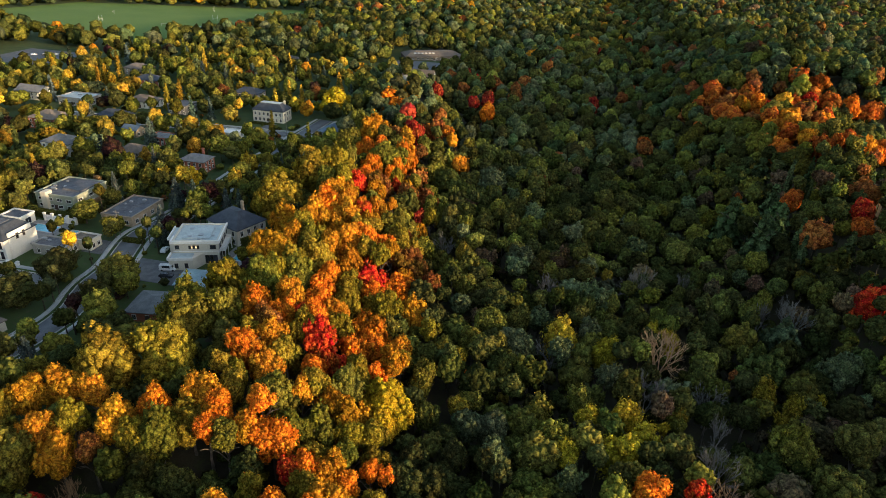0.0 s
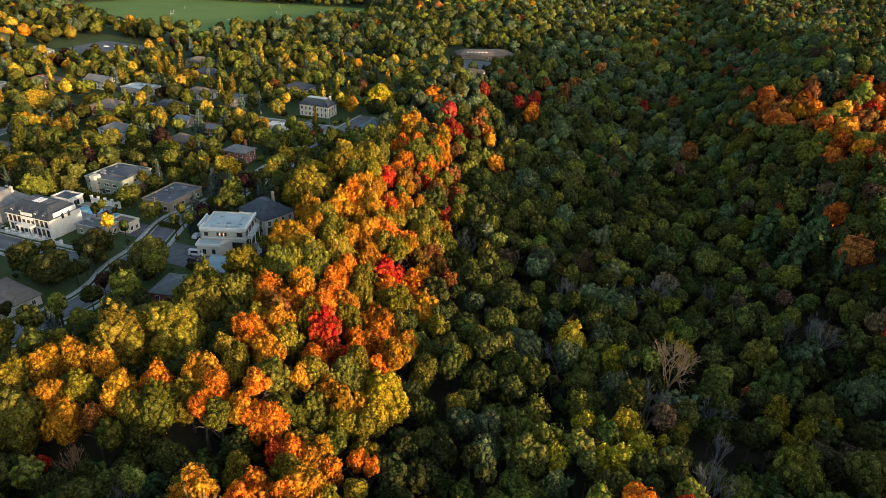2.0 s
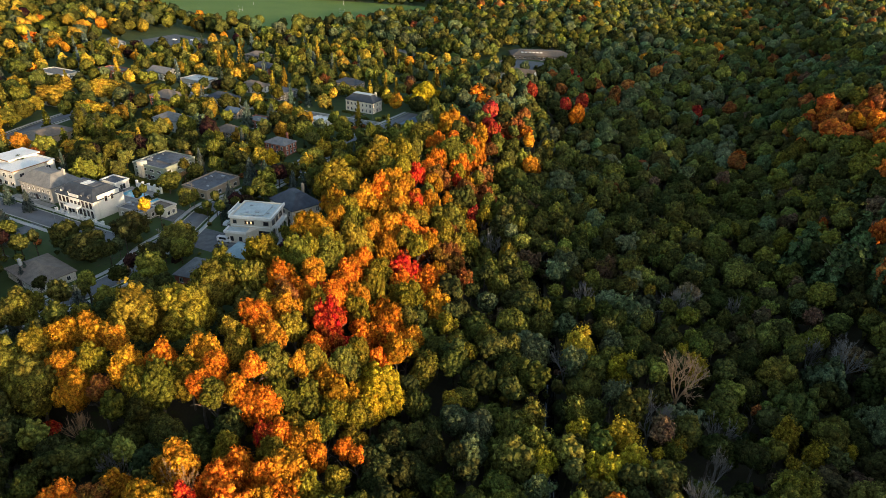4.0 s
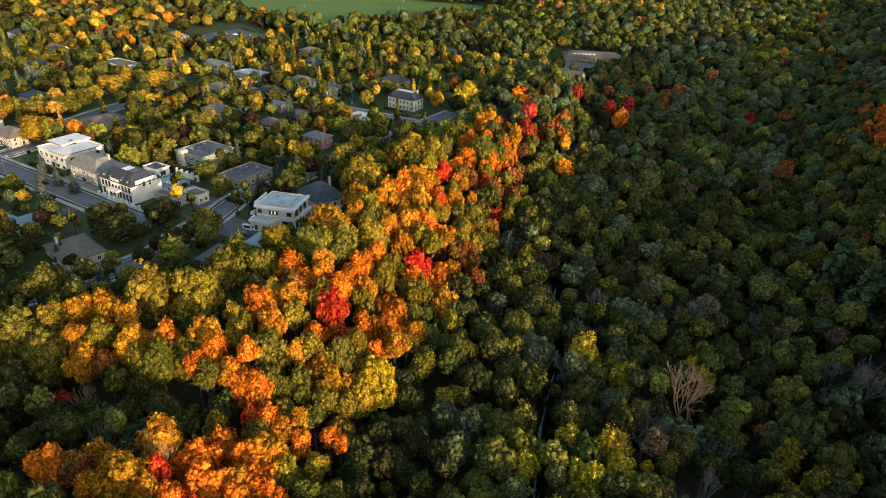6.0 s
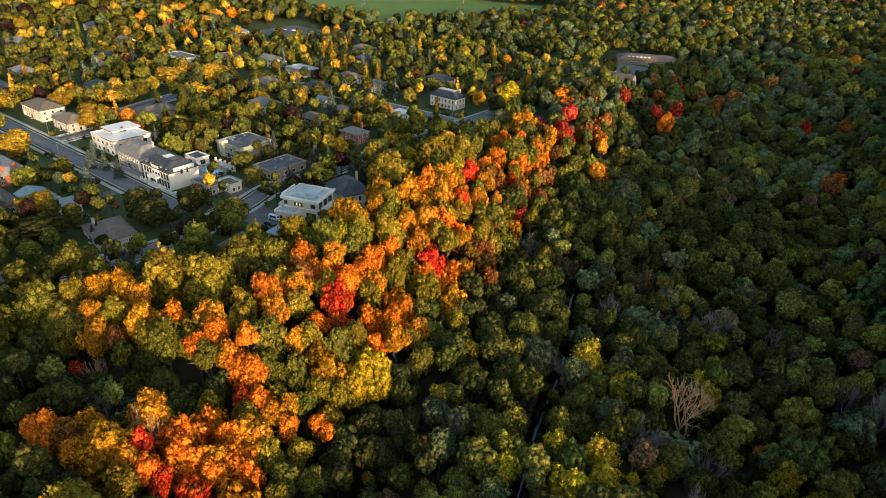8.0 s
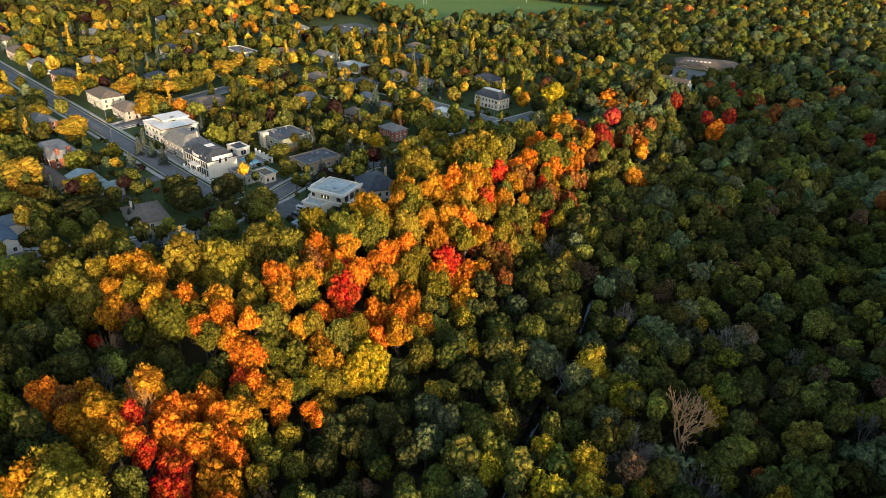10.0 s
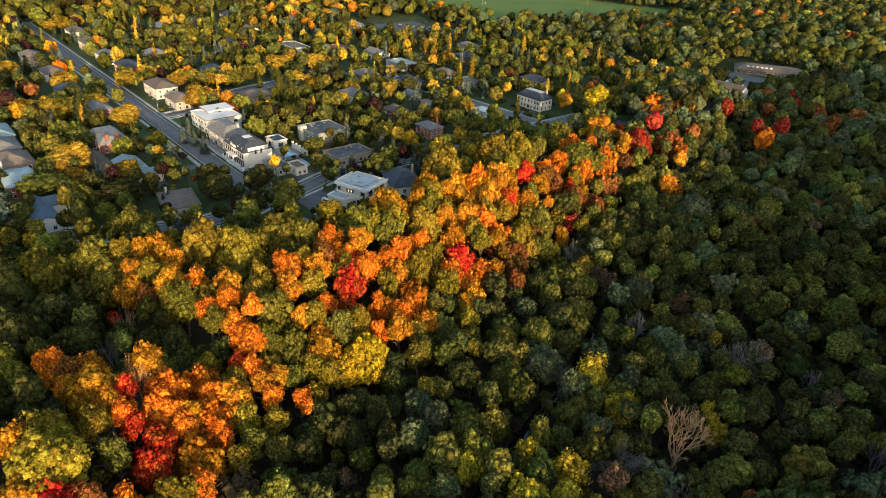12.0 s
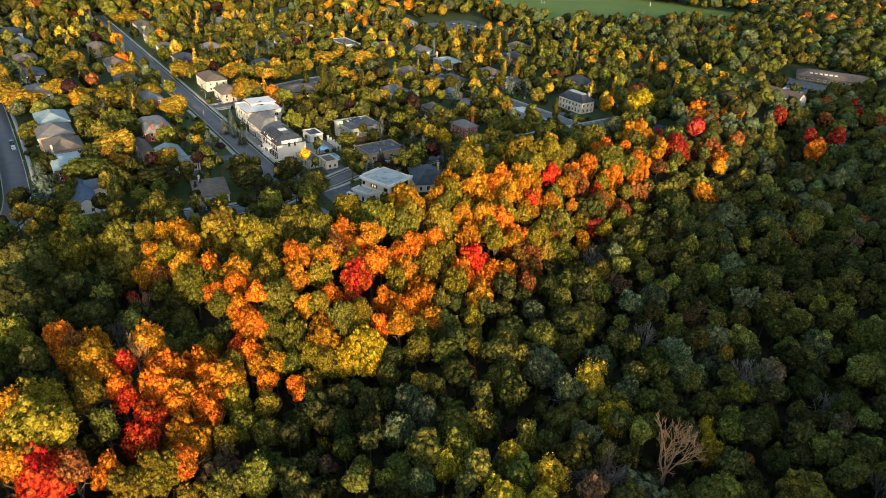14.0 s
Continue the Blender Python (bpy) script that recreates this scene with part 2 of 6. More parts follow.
def crown_arrays(seed, cards, tufts, size, tall=1.0, ragged=0.0, lobes=13, depth=0.2, low=-0.8, fine=2, clump=ICO_V, over=1.55):
    """A crown about one unit in radius round its middle: lobes packed with leaf clumps, loose sprays between them."""
    r = np.random.default_rng(seed)
    k = np.arange(lobes)
    zz = 1 - (1 - low) * (k + 0.5) / lobes
    ang = k * 2.39996 + r.uniform(-0.5, 0.5, lobes)
    ld = unit(np.stack([np.cos(ang) * np.sqrt(1 - zz ** 2), np.sin(ang) * np.sqrt(1 - zz ** 2), zz], -1) + r.normal(scale=0.25, size=(lobes, 3)))
    lw = r.uniform(0.75, 1.3, lobes) * 1.6 / np.sqrt(lobes)
    lh = r.uniform(0.5, 1.15, lobes)
    swing = r.uniform(0, 6.28, 2)

    def reach(d):
        a = np.arccos(np.clip(d @ ld.T, -1, 1))
        bump = (np.sqrt(np.clip(1 - (a / lw) ** 2, 0, 1)) * lh).max(1)
        az = np.arctan2(d[:, 1], d[:, 0])
        return (1 - 0.8 * depth + depth * bump) * (1 + 0.09 * np.sin(az + swing[0]) + 0.07 * np.sin(2 * az + swing[1])) * (1 - 0.2 * np.clip(-d[:, 2], 0, 1))

    k = np.arange(tufts)
    tz = 1 - (1.2 - low) * (k + 0.5) / tufts
    tw = np.sqrt(np.clip(1 - tz ** 2, 0, 1))
    td = unit(np.stack([np.cos(k * 2.39996) * tw, np.sin(k * 2.39996) * tw, np.clip(tz, -1, 1)], -1) + r.normal(scale=1.2 / np.sqrt(tufts), size=(tufts, 3)))
    tr = r.uniform(0.62, 1.4, tufts) * np.sqrt(4 * 0.9 * over / tufts)
    tc = td * (reach(td) * r.uniform(0.86 - 0.2 * ragged, 1.0 + 0.08 * ragged, tufts) - tr * 0.45)[:, None]
    cf = ICO_F if len(clump) == 12 else OCTA_F
    m = len(clump)
    spin = unit(r.normal(size=(tufts, 3)))
    side = unit(np.cross(td, spin))
    up = np.cross(td, side)
    local = clump[None] * (1 + r.uniform(-0.28, 0.28, (tufts, m, 1))) * tr[:, None, None]
    blob = tc[:, None] + local[..., :1] * side[:, None] + local[..., 1:2] * up[:, None] + local[..., 2:] * td[:, None] * 0.8
    pick = r.integers(tufts, size=cards)
    d = unit(td[pick] + r.normal(size=(cards, 3)) * (tr[pick] * 0.75)[:, None])
    pos = d * (reach(d) * r.uniform(0.87 - 0.2 * ragged, 1.06 + 0.15 * ragged, cards))[:, None]
    nor = unit(d * 0.8 + r.normal(scale=0.6, size=d.shape) + np.array([0, 0, 0.25]))
    q, f = sprays(pos, nor, size * r.uniform(0.6, 1.4, cards), r)
    bv, bf = BALLS[fine]
    v = np.concatenate([q, blob.reshape(-1, 3), bv * (reach(bv) * (0.8 - 0.25 * ragged))[:, None]])
    v[:, 2] *= tall
    clumps = (cf[None] + m * np.arange(tufts)[:, None, None]).reshape(-1, 3) + len(q)
    return v, np.concatenate([f[:, :3], f[:, [0, 2, 3]], clumps, bf + len(q) + m * tufts]), 2 * cards + len(clumps)


def conifer_arrays(seed, tiers, per, size, droop=0.25, full=1.0):
    """A conifer one unit in radius and three high: whorls of drooping boughs with needle sprays."""
    r = np.random.default_rng(seed)
    pos, nor, siz = [], [], []
    for i in range(tiers):
        h = (i + 0.4) / tiers
        rad = (1 - h) ** 0.8 * r.uniform(0.85, 1.12) * full + 0.03
        boughs = max(5, int(per * (1 - h * 0.6)))
        for b in range(boughs):
            a = 6.283 * (b + r.uniform(-0.3, 0.3)) / boughs + i * 1.3
            way = np.array([np.cos(a), np.sin(a), 0])
            reach = rad * r.uniform(0.75, 1.15)
            m = max(2, int(4 * reach + 2.5))
            for u in np.linspace(0.3, 1, m):
                p = way * reach * u + np.array([0, 0, 3.0 * h + 0.18 - droop * u * reach])
                pos.append(p + r.normal(scale=0.015, size=3))
                nor.append(unit(way * 0.8 + np.array([0, 0, 0.6]) + r.normal(scale=0.3, size=3)))
                siz.append(size * r.uniform(0.7, 1.3))
    q, f = sprays(np.array(pos), np.array(nor), np.array(siz), r, 0.8)
    q = q * np.array([1, 1, 1])
    ring = np.arange(7)
    cone = np.concatenate([np.stack([0.5 * np.cos(ring * 0.8976), 0.5 * np.sin(ring * 0.8976), 0.2 + 0 * ring], -1), [[0, 0, 2.8]]])
    cf = np.array([(i, (i + 1) % 7, 7) for i in range(7)]) + len(q)
    return np.concatenate([q, cone]), np.concatenate([f[:, :3], f[:, [0, 2, 3]], cf])


def limb(verts, faces, a, b, ra, rb, sides=5):
    """Adds one tapered limb from a to b."""
    a, b = np.asarray(a, float), np.asarray(b, float)
    way = unit(b - a)
    side = unit(np.cross(way, (0.31, 0.87, 0.12)))
    up = np.cross(way, side)
    base = len(verts)
    for c, rr in ((a, ra), (b, rb)):
        for i in range(sides):
            t = 6.2832 * i / sides
            verts.append(c + (side * math.cos(t) + up * math.sin(t)) * rr)
    for i in range(sides):
        j = (i + 1) % sides
        faces += [(base + i, base + j, base + sides + j), (base + i, base + sides + j, base + sides + i)]


def trunk_arrays(seed, limbs=6):
    """Trunk and main limbs, one unit high, for a crown whose middle is at 0.68."""
    r = np.random.default_rng(seed)
    v, f = [], []
    limb(v, f, (0, 0, -0.03), (0.01, 0, 0.22), 0.024, 0.018, 7)
    limb(v, f, (0.01, 0, 0.22), (0.0, 0.012, 0.5), 0.018, 0.012, 7)
    limb(v, f, (0.0, 0.012, 0.5), (0.01, 0, 0.86), 0.012, 0.003, 5)
    for i in range(limbs):
        a = i * 2.4 + r.uniform(-0.4, 0.4)
        h = r.uniform(0.3, 0.55)
        end = np.array([np.cos(a) * 0.2, np.sin(a) * 0.2, h + r.uniform(0.16, 0.3)])
        limb(v, f, (0, 0, h), end * (0.55, 0.55, 1) - (0, 0, 0.05), 0.010, 0.006)
        limb(v, f, end * (0.55, 0.55, 1) - (0, 0, 0.05), end, 0.006, 0.002)
    return np.array(v), np.array(f)


def bare_arrays(seed, stems=5):
    """A leafless tree one unit high: forking limbs that spread like a fan."""
    r = np.random.default_rng(seed)
    v, f = [], []

    def fork(a, way, length, rad, depth):
        b = a + way * length
        limb(v, f, a, b, rad, rad * 0.62, 5 if depth > 2 else 3)
        if depth:
            for _ in range(3 if depth > 1 else 4):
                w = unit(way + r.normal(scale=0.36, size=3) + np.array([0, 0, 0.12]))
                fork(b if r.random() < 0.6 else a + way * length * r.uniform(0.5, 0.9), w, length * r.uniform(0.6, 0.85), rad * 0.64, depth - 1)

    limb(v, f, (0, 0, -0.03), (0, 0, 0.2), 0.026, 0.02, 7)
    for i in range(stems):
        a = 6.283 * i / stems + r.uniform(-0.4, 0.4)
        fork(np.array([0, 0, 0.16 + 0.02 * i]), unit(np.array([np.cos(a) * 0.5, np.sin(a) * 0.5, 1.0])), 0.24, 0.013, 4)
    v = np.array(v)
    v[:, 2] = np.where(v[:, 2] > 0, v[:, 2] / v[:, 2].max(), v[:, 2])
    return v, np.array(f)


def kit(name, arrays, mat, inner=None):
    """A shared mesh; inner is the material of the packed leaves under the loose sprays."""
    me = quick_mesh(name, arrays[0], arrays[1], mat)
    if inner:
        me.materials.append(inner)
        me.polygons.foreach_set("material_index", (np.arange(len(me.polygons)) >= arrays[2]).astype(np.int32))
    me.polygons.foreach_set("use_smooth", np.ones(len(me.polygons), dtype=bool))
    return me


CROWN = {
    "maple": [kit("maple_crown", crown_arrays(10 + i, 2700, 330, 0.05, lobes=10, depth=0.36, clump=OCTA_V, over=1.8), LEAF, LEAF_INNER) for i in range(8)],
    "locust": [kit("locust_crown", crown_arrays(20 + i, 2300, 240, 0.05, 0.9, ragged=0.15, lobes=9, depth=0.36, clump=OCTA_V, over=1.8), LEAF, LEAF_INNER) for i in range(5)],
    "broad": [kit("broad_crown", crown_arrays(30 + i, 2100, 230, 0.052, 1.0, lobes=10, depth=0.34, clump=OCTA_V, over=1.8), LEAF_PLAIN, LEAF_PLAIN_INNER) for i in range(7)],
    "loose": [kit("loose_crown", crown_arrays(50 + i, 2300, 190, 0.055, 1.1, ragged=0.5, lobes=10, depth=0.42, clump=OCTA_V, over=1.2), LEAF, LEAF_INNER) for i in range(5)],
    "spruce": [kit("spruce_crown", conifer_arrays(90 + i, 17, 14, 0.21), NEEDLE) for i in range(3)],
    "pine": [kit("pine_crown", conifer_arrays(95 + i, 9, 12, 0.3, 0.1, 1.05), NEEDLE) for i in range(3)],
}
TRUNK = [kit("trunk", trunk_arrays(i), BARK) for i in range(4)]
SNAG = [bare_arrays(3 + i) for i in range(3)]
SNAG_PALE = [kit("bare_limbs", a, BARK_PALE) for a in SNAG]
SNAG_GREY = [kit("bare_limbs_grey", a, BARK_GREY) for a in SNAG]

COLOUR = {
    "orange": (0.77, 0.21, 0.022), "gold": (0.56, 0.24, 0.022), "red": (0.62, 0.05, 0.022), "yellow": (0.66, 0.44, 0.03),
    "rust": (0.27, 0.095, 0.03), "olive": (0.16, 0.15, 0.026), "lime": (0.185, 0.182, 0.036), "green": (0.104, 0.107, 0.026),
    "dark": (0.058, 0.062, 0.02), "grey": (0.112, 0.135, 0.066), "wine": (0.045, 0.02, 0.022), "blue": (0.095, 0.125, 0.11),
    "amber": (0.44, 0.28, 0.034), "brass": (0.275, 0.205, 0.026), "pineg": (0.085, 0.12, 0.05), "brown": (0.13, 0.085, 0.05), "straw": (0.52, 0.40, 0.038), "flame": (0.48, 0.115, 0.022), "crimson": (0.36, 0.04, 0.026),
}
WORDS = {
    "orange": "bright orange autumn", "gold": "golden orange autumn", "red": "scarlet red autumn", "yellow": "clear yellow autumn", "rust": "rusty brown-orange autumn",
    "olive": "olive and gold turning", "lime": "yellow-green turning", "green": "deep green leafy", "dark": "dark green leafy", "grey": "grey-green leafy",
    "wine": "dark wine-purple leafy", "blue": "blue-grey", "amber": "golden yellow autumn", "brass": "brassy olive-gold turning", "pineg": "soft green", "brown": "dull brown autumn", "straw": "straw-yellow autumn", "flame": "flame orange-red autumn", "crimson": "deep crimson autumn",
}
planted = []


def tree(x, y, height, radius, colour, shape="maple", where="", tint=1.0):
    """One tree: an empty at its foot, with trunk and crown."""
    i = len(planted)
    planted.append((x, y, radius))
    z = float(land(x, y))
    conifer = shape in ("spruce", "pine")
    name = {"maple": "maple_tree", "spruce": "spruce_tree", "pine": "pine_tree", "locust": "locust_tree"}.get(shape, "leafy_tree")
    root = new(name)
    root.matrix_world = pose(x, y, z - 0.15, 0, 0, (i * 137.5) % 360)
    kind = {"maple": "maple tree", "spruce": "spruce", "pine": "pine tree", "locust": "garden tree"}.get(shape, "tree")
    tagged(root, "%s %s with %s" % (WORDS[colour], kind, where or ("needled drooping boughs" if conifer else "a dense rounded crown")), "tree", {"maple": "autumn maples", "spruce": "garden spruces", "pine": "ravine pines", "locust": "golden garden trees"}.get(shape, "leafy trees"))
    trunk = new("trunk", TRUNK[i % len(TRUNK)])
    trunk.parent, trunk.scale = root, (height, height, height * (1.1 if conifer else 1.0))
    kinds = CROWN[shape]
    crown = new("crown", kinds[(i * 5 + i // 3) % len(kinds)])
    crown.parent = root
    if conifer:
        crown.scale, crown.location = (radius, radius, height * 0.31), (0, 0, height * 0.06)
    else:
        rz = min(radius * (1.2 + 0.34 * ((i * 31) % 10) / 10), height * 0.48)
        crown.scale, crown.location = (radius * 0.98, radius * (0.9 + 0.24 * ((i * 13) % 7) / 7), rz), (0, 0, height - rz * 1.0)
        crown.rotation_euler = (0.2 * math.sin(i * 1.7), 0.2 * math.cos(i * 2.3), 0)
    c = COLOUR[colour]
    v = tint * (0.74 + 0.5 * ((i * 53) % 17) / 17)
    crown.color = (c[0] * v, c[1] * v * (0.9 + 0.2 * ((i * 29) % 11) / 11), c[2] * v, 1)
    return root


def snag(x, y, height, radius, pale=True):
    i = len(planted)
    planted.append((x, y, radius))
    root = new("bare_tree")
    root.matrix_world = pose(x, y, float(land(x, y)) - 0.1, 0, 0, (i * 97) % 360)
    tagged(root, "leafless tree with %s fanned limbs" % ("pale tan" if pale else "grey"), "tree", "bare trees")
    limbs = new("branchwork", (SNAG_PALE if pale else SNAG_GREY)[i % 3])
    limbs.parent, limbs.scale = root, (radius * 3.4, radius * 3.4, height)
    return root


# ---- scattered trees ----
KEEP_OUT = []   # (x0, x1, y0, y1) of houses, streets and yards


GRID = {}


def free(x, y, gap, share=0.74):
    """Whether a crown of that radius finds room at x, y."""
    for i in range(sum(len(v) for v in GRID.values()), len(planted)):
        GRID.setdefault((int(planted[i][0] // 16), int(planted[i][1] // 16)), []).append(planted[i])
    for i in (-1, 0, 1):
        for j in (-1, 0, 1):
            for px, py, pr in GRID.get((int(x // 16) + i, int(y // 16) + j), ()):
                if (px - x) ** 2 + (py - y) ** 2 < ((pr + gap) * share) ** 2:
                    return False
    for x0, x1, y0, y1 in KEEP_OUT:
        if x0 - gap * 0.55 < x < x1 + gap * 0.55 and y0 - gap * 0.55 < y < y1 + gap * 0.55:
            return False
    return not near_street(x, y, gap * 0.45)


def near_creek(x, y, gap):
    return bool((np.hypot(creek_line[:, 0] - x, creek_line[:, 1] - y) < gap).any())


def in_front(x, y):
    return any(a < x < b and c < y < d for a, b, c, d in FRONTS)


def choose(r, table):
    u, total = r.random() * sum(w for _, w in table), 0
    for item, w in table:
        total += w
        if u <= total:
            return item
    return table[-1][0]


# ---- streets ----
def part(name, bm, mat, parent, label=""):
    me = bpy.data.meshes.new(name)
    bm.to_mesh(me)
    bm.free()
    me.materials.append(mat)
    ob = new(name, me)
    ob.parent = parent
    if label:
        ob["label"] = label
    return ob


def box(bm, x0, x1, y0, y1, z0, z1):
    v = [bm.verts.new((x, y, z)) for z in (z0, z1) for x, y in ((x0, y0), (x1, y0), (x1, y1), (x0, y1))]
    for f in ((3, 2, 1, 0), (4, 5, 6, 7), (0, 1, 5, 4), (1, 2, 6, 5), (2, 3, 7, 6), (3, 0, 4, 7)):
        bm.faces.new([v[i] for i in f])
    return v


def boxed(*sizes):
    bm = bmesh.new()
    for s in sizes:
        box(bm, *s)
    return bm


def smooth_line(points, gap=4.0):
    """A polyline with its corners rounded, at even steps."""
    p = np.array(points, float)
    for _ in range(3):
        a, b = p[:-1] * 0.75 + p[1:] * 0.25, p[:-1] * 0.25 + p[1:] * 0.75
        p = np.concatenate([p[:1], np.stack([a, b], 1).reshape(-1, 2), p[-1:]])
    d = np.concatenate([[0], np.cumsum(np.linalg.norm(np.diff(p, axis=0), axis=1))])
    s = np.linspace(0, d[-1], max(2, int(d[-1] / gap)))
    return np.stack([np.interp(s, d, p[:, 0]), np.interp(s, d, p[:, 1])], -1)


def ribbon(name, line, left, right, z0, z1, mat, label, cat):
    """A raised strip along a line, between two offsets to its left."""
    w = np.gradient(line, axis=0)
    n = unit(np.stack([-w[:, 1], w[:, 0]], -1))
    a, b = line + n * left, line + n * right
    rows = [np.column_stack([q, np.full(len(line), z) + land(q[:, 0], q[:, 1])]) for q, z in ((a, z0), (a, z1), (b, z1), (b, z0))]
    v = np.stack(rows, 1).reshape(-1, 3)
    k = np.arange(len(line) - 1) * 4
    f = np.concatenate([np.stack([k + i, k + i + 1, k + i + 5, k + i + 4], -1) for i in range(3)])
    return tagged(new(name, quick_mesh(name, v, f, mat)), label, cat, kind="structure")


STREETS = []


def street(points, width=8.4, walks=(True, True), verge=1.6):
    line = smooth_line(points)
    STREETS.append((line, width * 0.5 + 2.2))
    h = width / 2
    z = 0.05 + 0.004 * len(STREETS)
    ribbon("road", line, -h, h, -0.5, z, ASPHALT, "grey asphalt residential street", "road")
    for side, on in zip((1, -1), walks):
        ribbon("kerb", line, side * h, side * (h + 0.35), -0.4, 0.2, CONCRETE, "pale concrete kerb beside the street", "kerb")
        if on:
            ribbon("pavement", line, side * (h + verge), side * (h + verge + 1.7), -0.3, 0.13 + 0.004 * len(STREETS), CONCRETE, "pale concrete pavement slabs", "pavement")


street([(-620, 151.5), (-320, 150.6), (-230, 150.2), (-164, 149.6)])
street([(-153, 362), (-154, 330), (-155, 300), (-156, 270), (-154, 225), (-156, 200), (-159, 190), (-155, 178), (-150, 165), (-150, 152), (-143, 137), (-145, 117), (-150, 100), (-160, 80), (-172, 66)], 7.6)
street([(-640, 50), (-430, 51), (-330, 53.5), (-231, 53.8), (-180, 52), (-165, 40)], 9.0)
street([(-284, 157), (-287, 180), (-306, 195), (-318, 240), (-322, 300)], 7.6)
street([(-159, 327), (-190, 325), (-240, 322), (-320, 318)], 7.6)
street([(-170, 521), (-200, 508), (-236, 530), (-300, 560)], 6.0, (False, False))


def near_street(x, y, extra):
    return any((((ln - (x, y)) ** 2).sum(1) < (w + extra) ** 2).any() for ln, w in STREETS)


# ---- house materials ----
STUCCO = surface("white_stucco", (0.70, 0.67, 0.60), (0.76, 0.73, 0.67), 0.3, 6, 0.9, 0.1, random_fac=0.05)
CREAM = surface("cream_stucco", (0.58, 0.53, 0.43), (0.64, 0.59, 0.50), 0.3, 6, 0.9, 0.1, random_fac=0.08)
STONE = surface("grey_stone", (0.33, 0.31, 0.28), (0.42, 0.39, 0.35), 0.9, 5, 0.9, 0.3, random_fac=0.1)
SAGE = surface("sage_render", (0.27, 0.29, 0.22), (0.32, 0.34, 0.26), 0.4, 6, 0.9, 0.1)
BRICK = surface("red_brick", (0.30, 0.10, 0.06), (0.36, 0.14, 0.09), 1.4, 9, 0.9, 0.3, random_fac=0.15)
TAN = surface("tan_brick", (0.34, 0.26, 0.18), (0.42, 0.33, 0.24), 1.2, 9, 0.9, 0.3, random_fac=0.15)
SLATE = surface("slate_roof", (0.034, 0.042, 0.056), (0.055, 0.063, 0.08), 0.5, 4, 0.75, 0.4, random_fac=0.2)
SHINGLE = surface("brown_shingle", (0.13, 0.105, 0.085), (0.18, 0.145, 0.115), 0.5, 4, 0.9, 0.4, random_fac=0.25)
GREYROOF = surface("grey_shingle", (0.15, 0.15, 0.15), (0.21, 0.21, 0.205), 0.5, 4, 0.9, 0.4, random_fac=0.2)
TEAL = surface("pale_teal_roof", (0.24, 0.33, 0.35), (0.31, 0.40, 0.41), 0.4, 4, 0.7, 0.2, random_fac=0.12)
BLUE = surface("blue_shingle", (0.07, 0.11, 0.16), (0.10, 0.145, 0.20), 0.5, 4, 0.8, 0.3)
DECK = surface("pale_membrane", (0.36, 0.42, 0.43), (0.46, 0.51, 0.51), 0.25, 3, 0.8, 0.1, c=(0.30, 0.34, 0.35))
TARROOF = surface("tar_roof", (0.08, 0.085, 0.10), (0.13, 0.135, 0.15), 0.3, 3, 0.85, 0.2, c=(0.17, 0.17, 0.18))
WHITE = surface("white_trim", (0.74, 0.72, 0.68), (0.80, 0.78, 0.74), 0.6, 8, 0.7, 0.05)
GLASS = surface("dark_window_glass", (0.018, 0.022, 0.026), (0.03, 0.034, 0.04), 0.6, 1, 0.08, 0.0, spec=0.8)
DOORWOOD = surface("dark_door_paint", (0.05, 0.035, 0.03), (0.08, 0.05, 0.04), 0.8, 6, 0.5, 0.1)
STEEL = surface("grey_metal", (0.30, 0.31, 0.32), (0.40, 0.41, 0.42), 0.8, 8, 0.5, 0.05, metal=0.4)
POOL = surface("pool_water", (0.10, 0.42, 0.55), (0.14, 0.50, 0.62), 0.5, 3, 0.06, 0.05, spec=0.5)
PAVER = surface("pavers", (0.22, 0.21, 0.195), (0.30, 0.285, 0.26), 0.6, 5, 0.9, 0.2)
DRIVE = surface("driveway", (0.10, 0.10, 0.105), (0.15, 0.15, 0.15), 0.4, 6, 0.9, 0.15)
# cedar brown, also the warm sunlight painted on the white house's roof edges
CEDAR_LIT_EDGE = surface("cedar_and_lit_edge", (0.22, 0.11, 0.05), (0.30, 0.16, 0.08), 0.8, 7, 0.8, 0.2)
CARWHITE = surface("white_car_paint", (0.70, 0.70, 0.70), (0.74, 0.74, 0.74), 0.8, 4, 0.25, 0.0, spec=0.6)
CARDARK = surface("dark_car_paint", (0.03, 0.035, 0.045), (0.05, 0.055, 0.065), 0.8, 4, 0.22, 0.0, spec=0.6)
CARBLUE = surface("blue_car_paint", (0.03, 0.07, 0.18), (0.04, 0.09, 0.22), 0.8, 4, 0.22, 0.0, spec=0.6)
RUBBER = surface("tyre_rubber", (0.02, 0.02, 0.02), (0.03, 0.03, 0.03), 0.8, 8, 0.9, 0.1)
HEDGE = surface("hedge_shade", (0.02, 0.035, 0.012), (0.03, 0.05, 0.015), 0.8, 6, 1.0, 0.6)
glow, gt, go = nodes_of("lamp_glow")
ge = gt.nodes.new("ShaderNodeEmission")
ge.inputs[0].default_value, ge.inputs[1].default_value = (1.0, 0.62, 0.25, 1), 1.2
gt.links.new(ge.outputs[0], go.inputs[0])


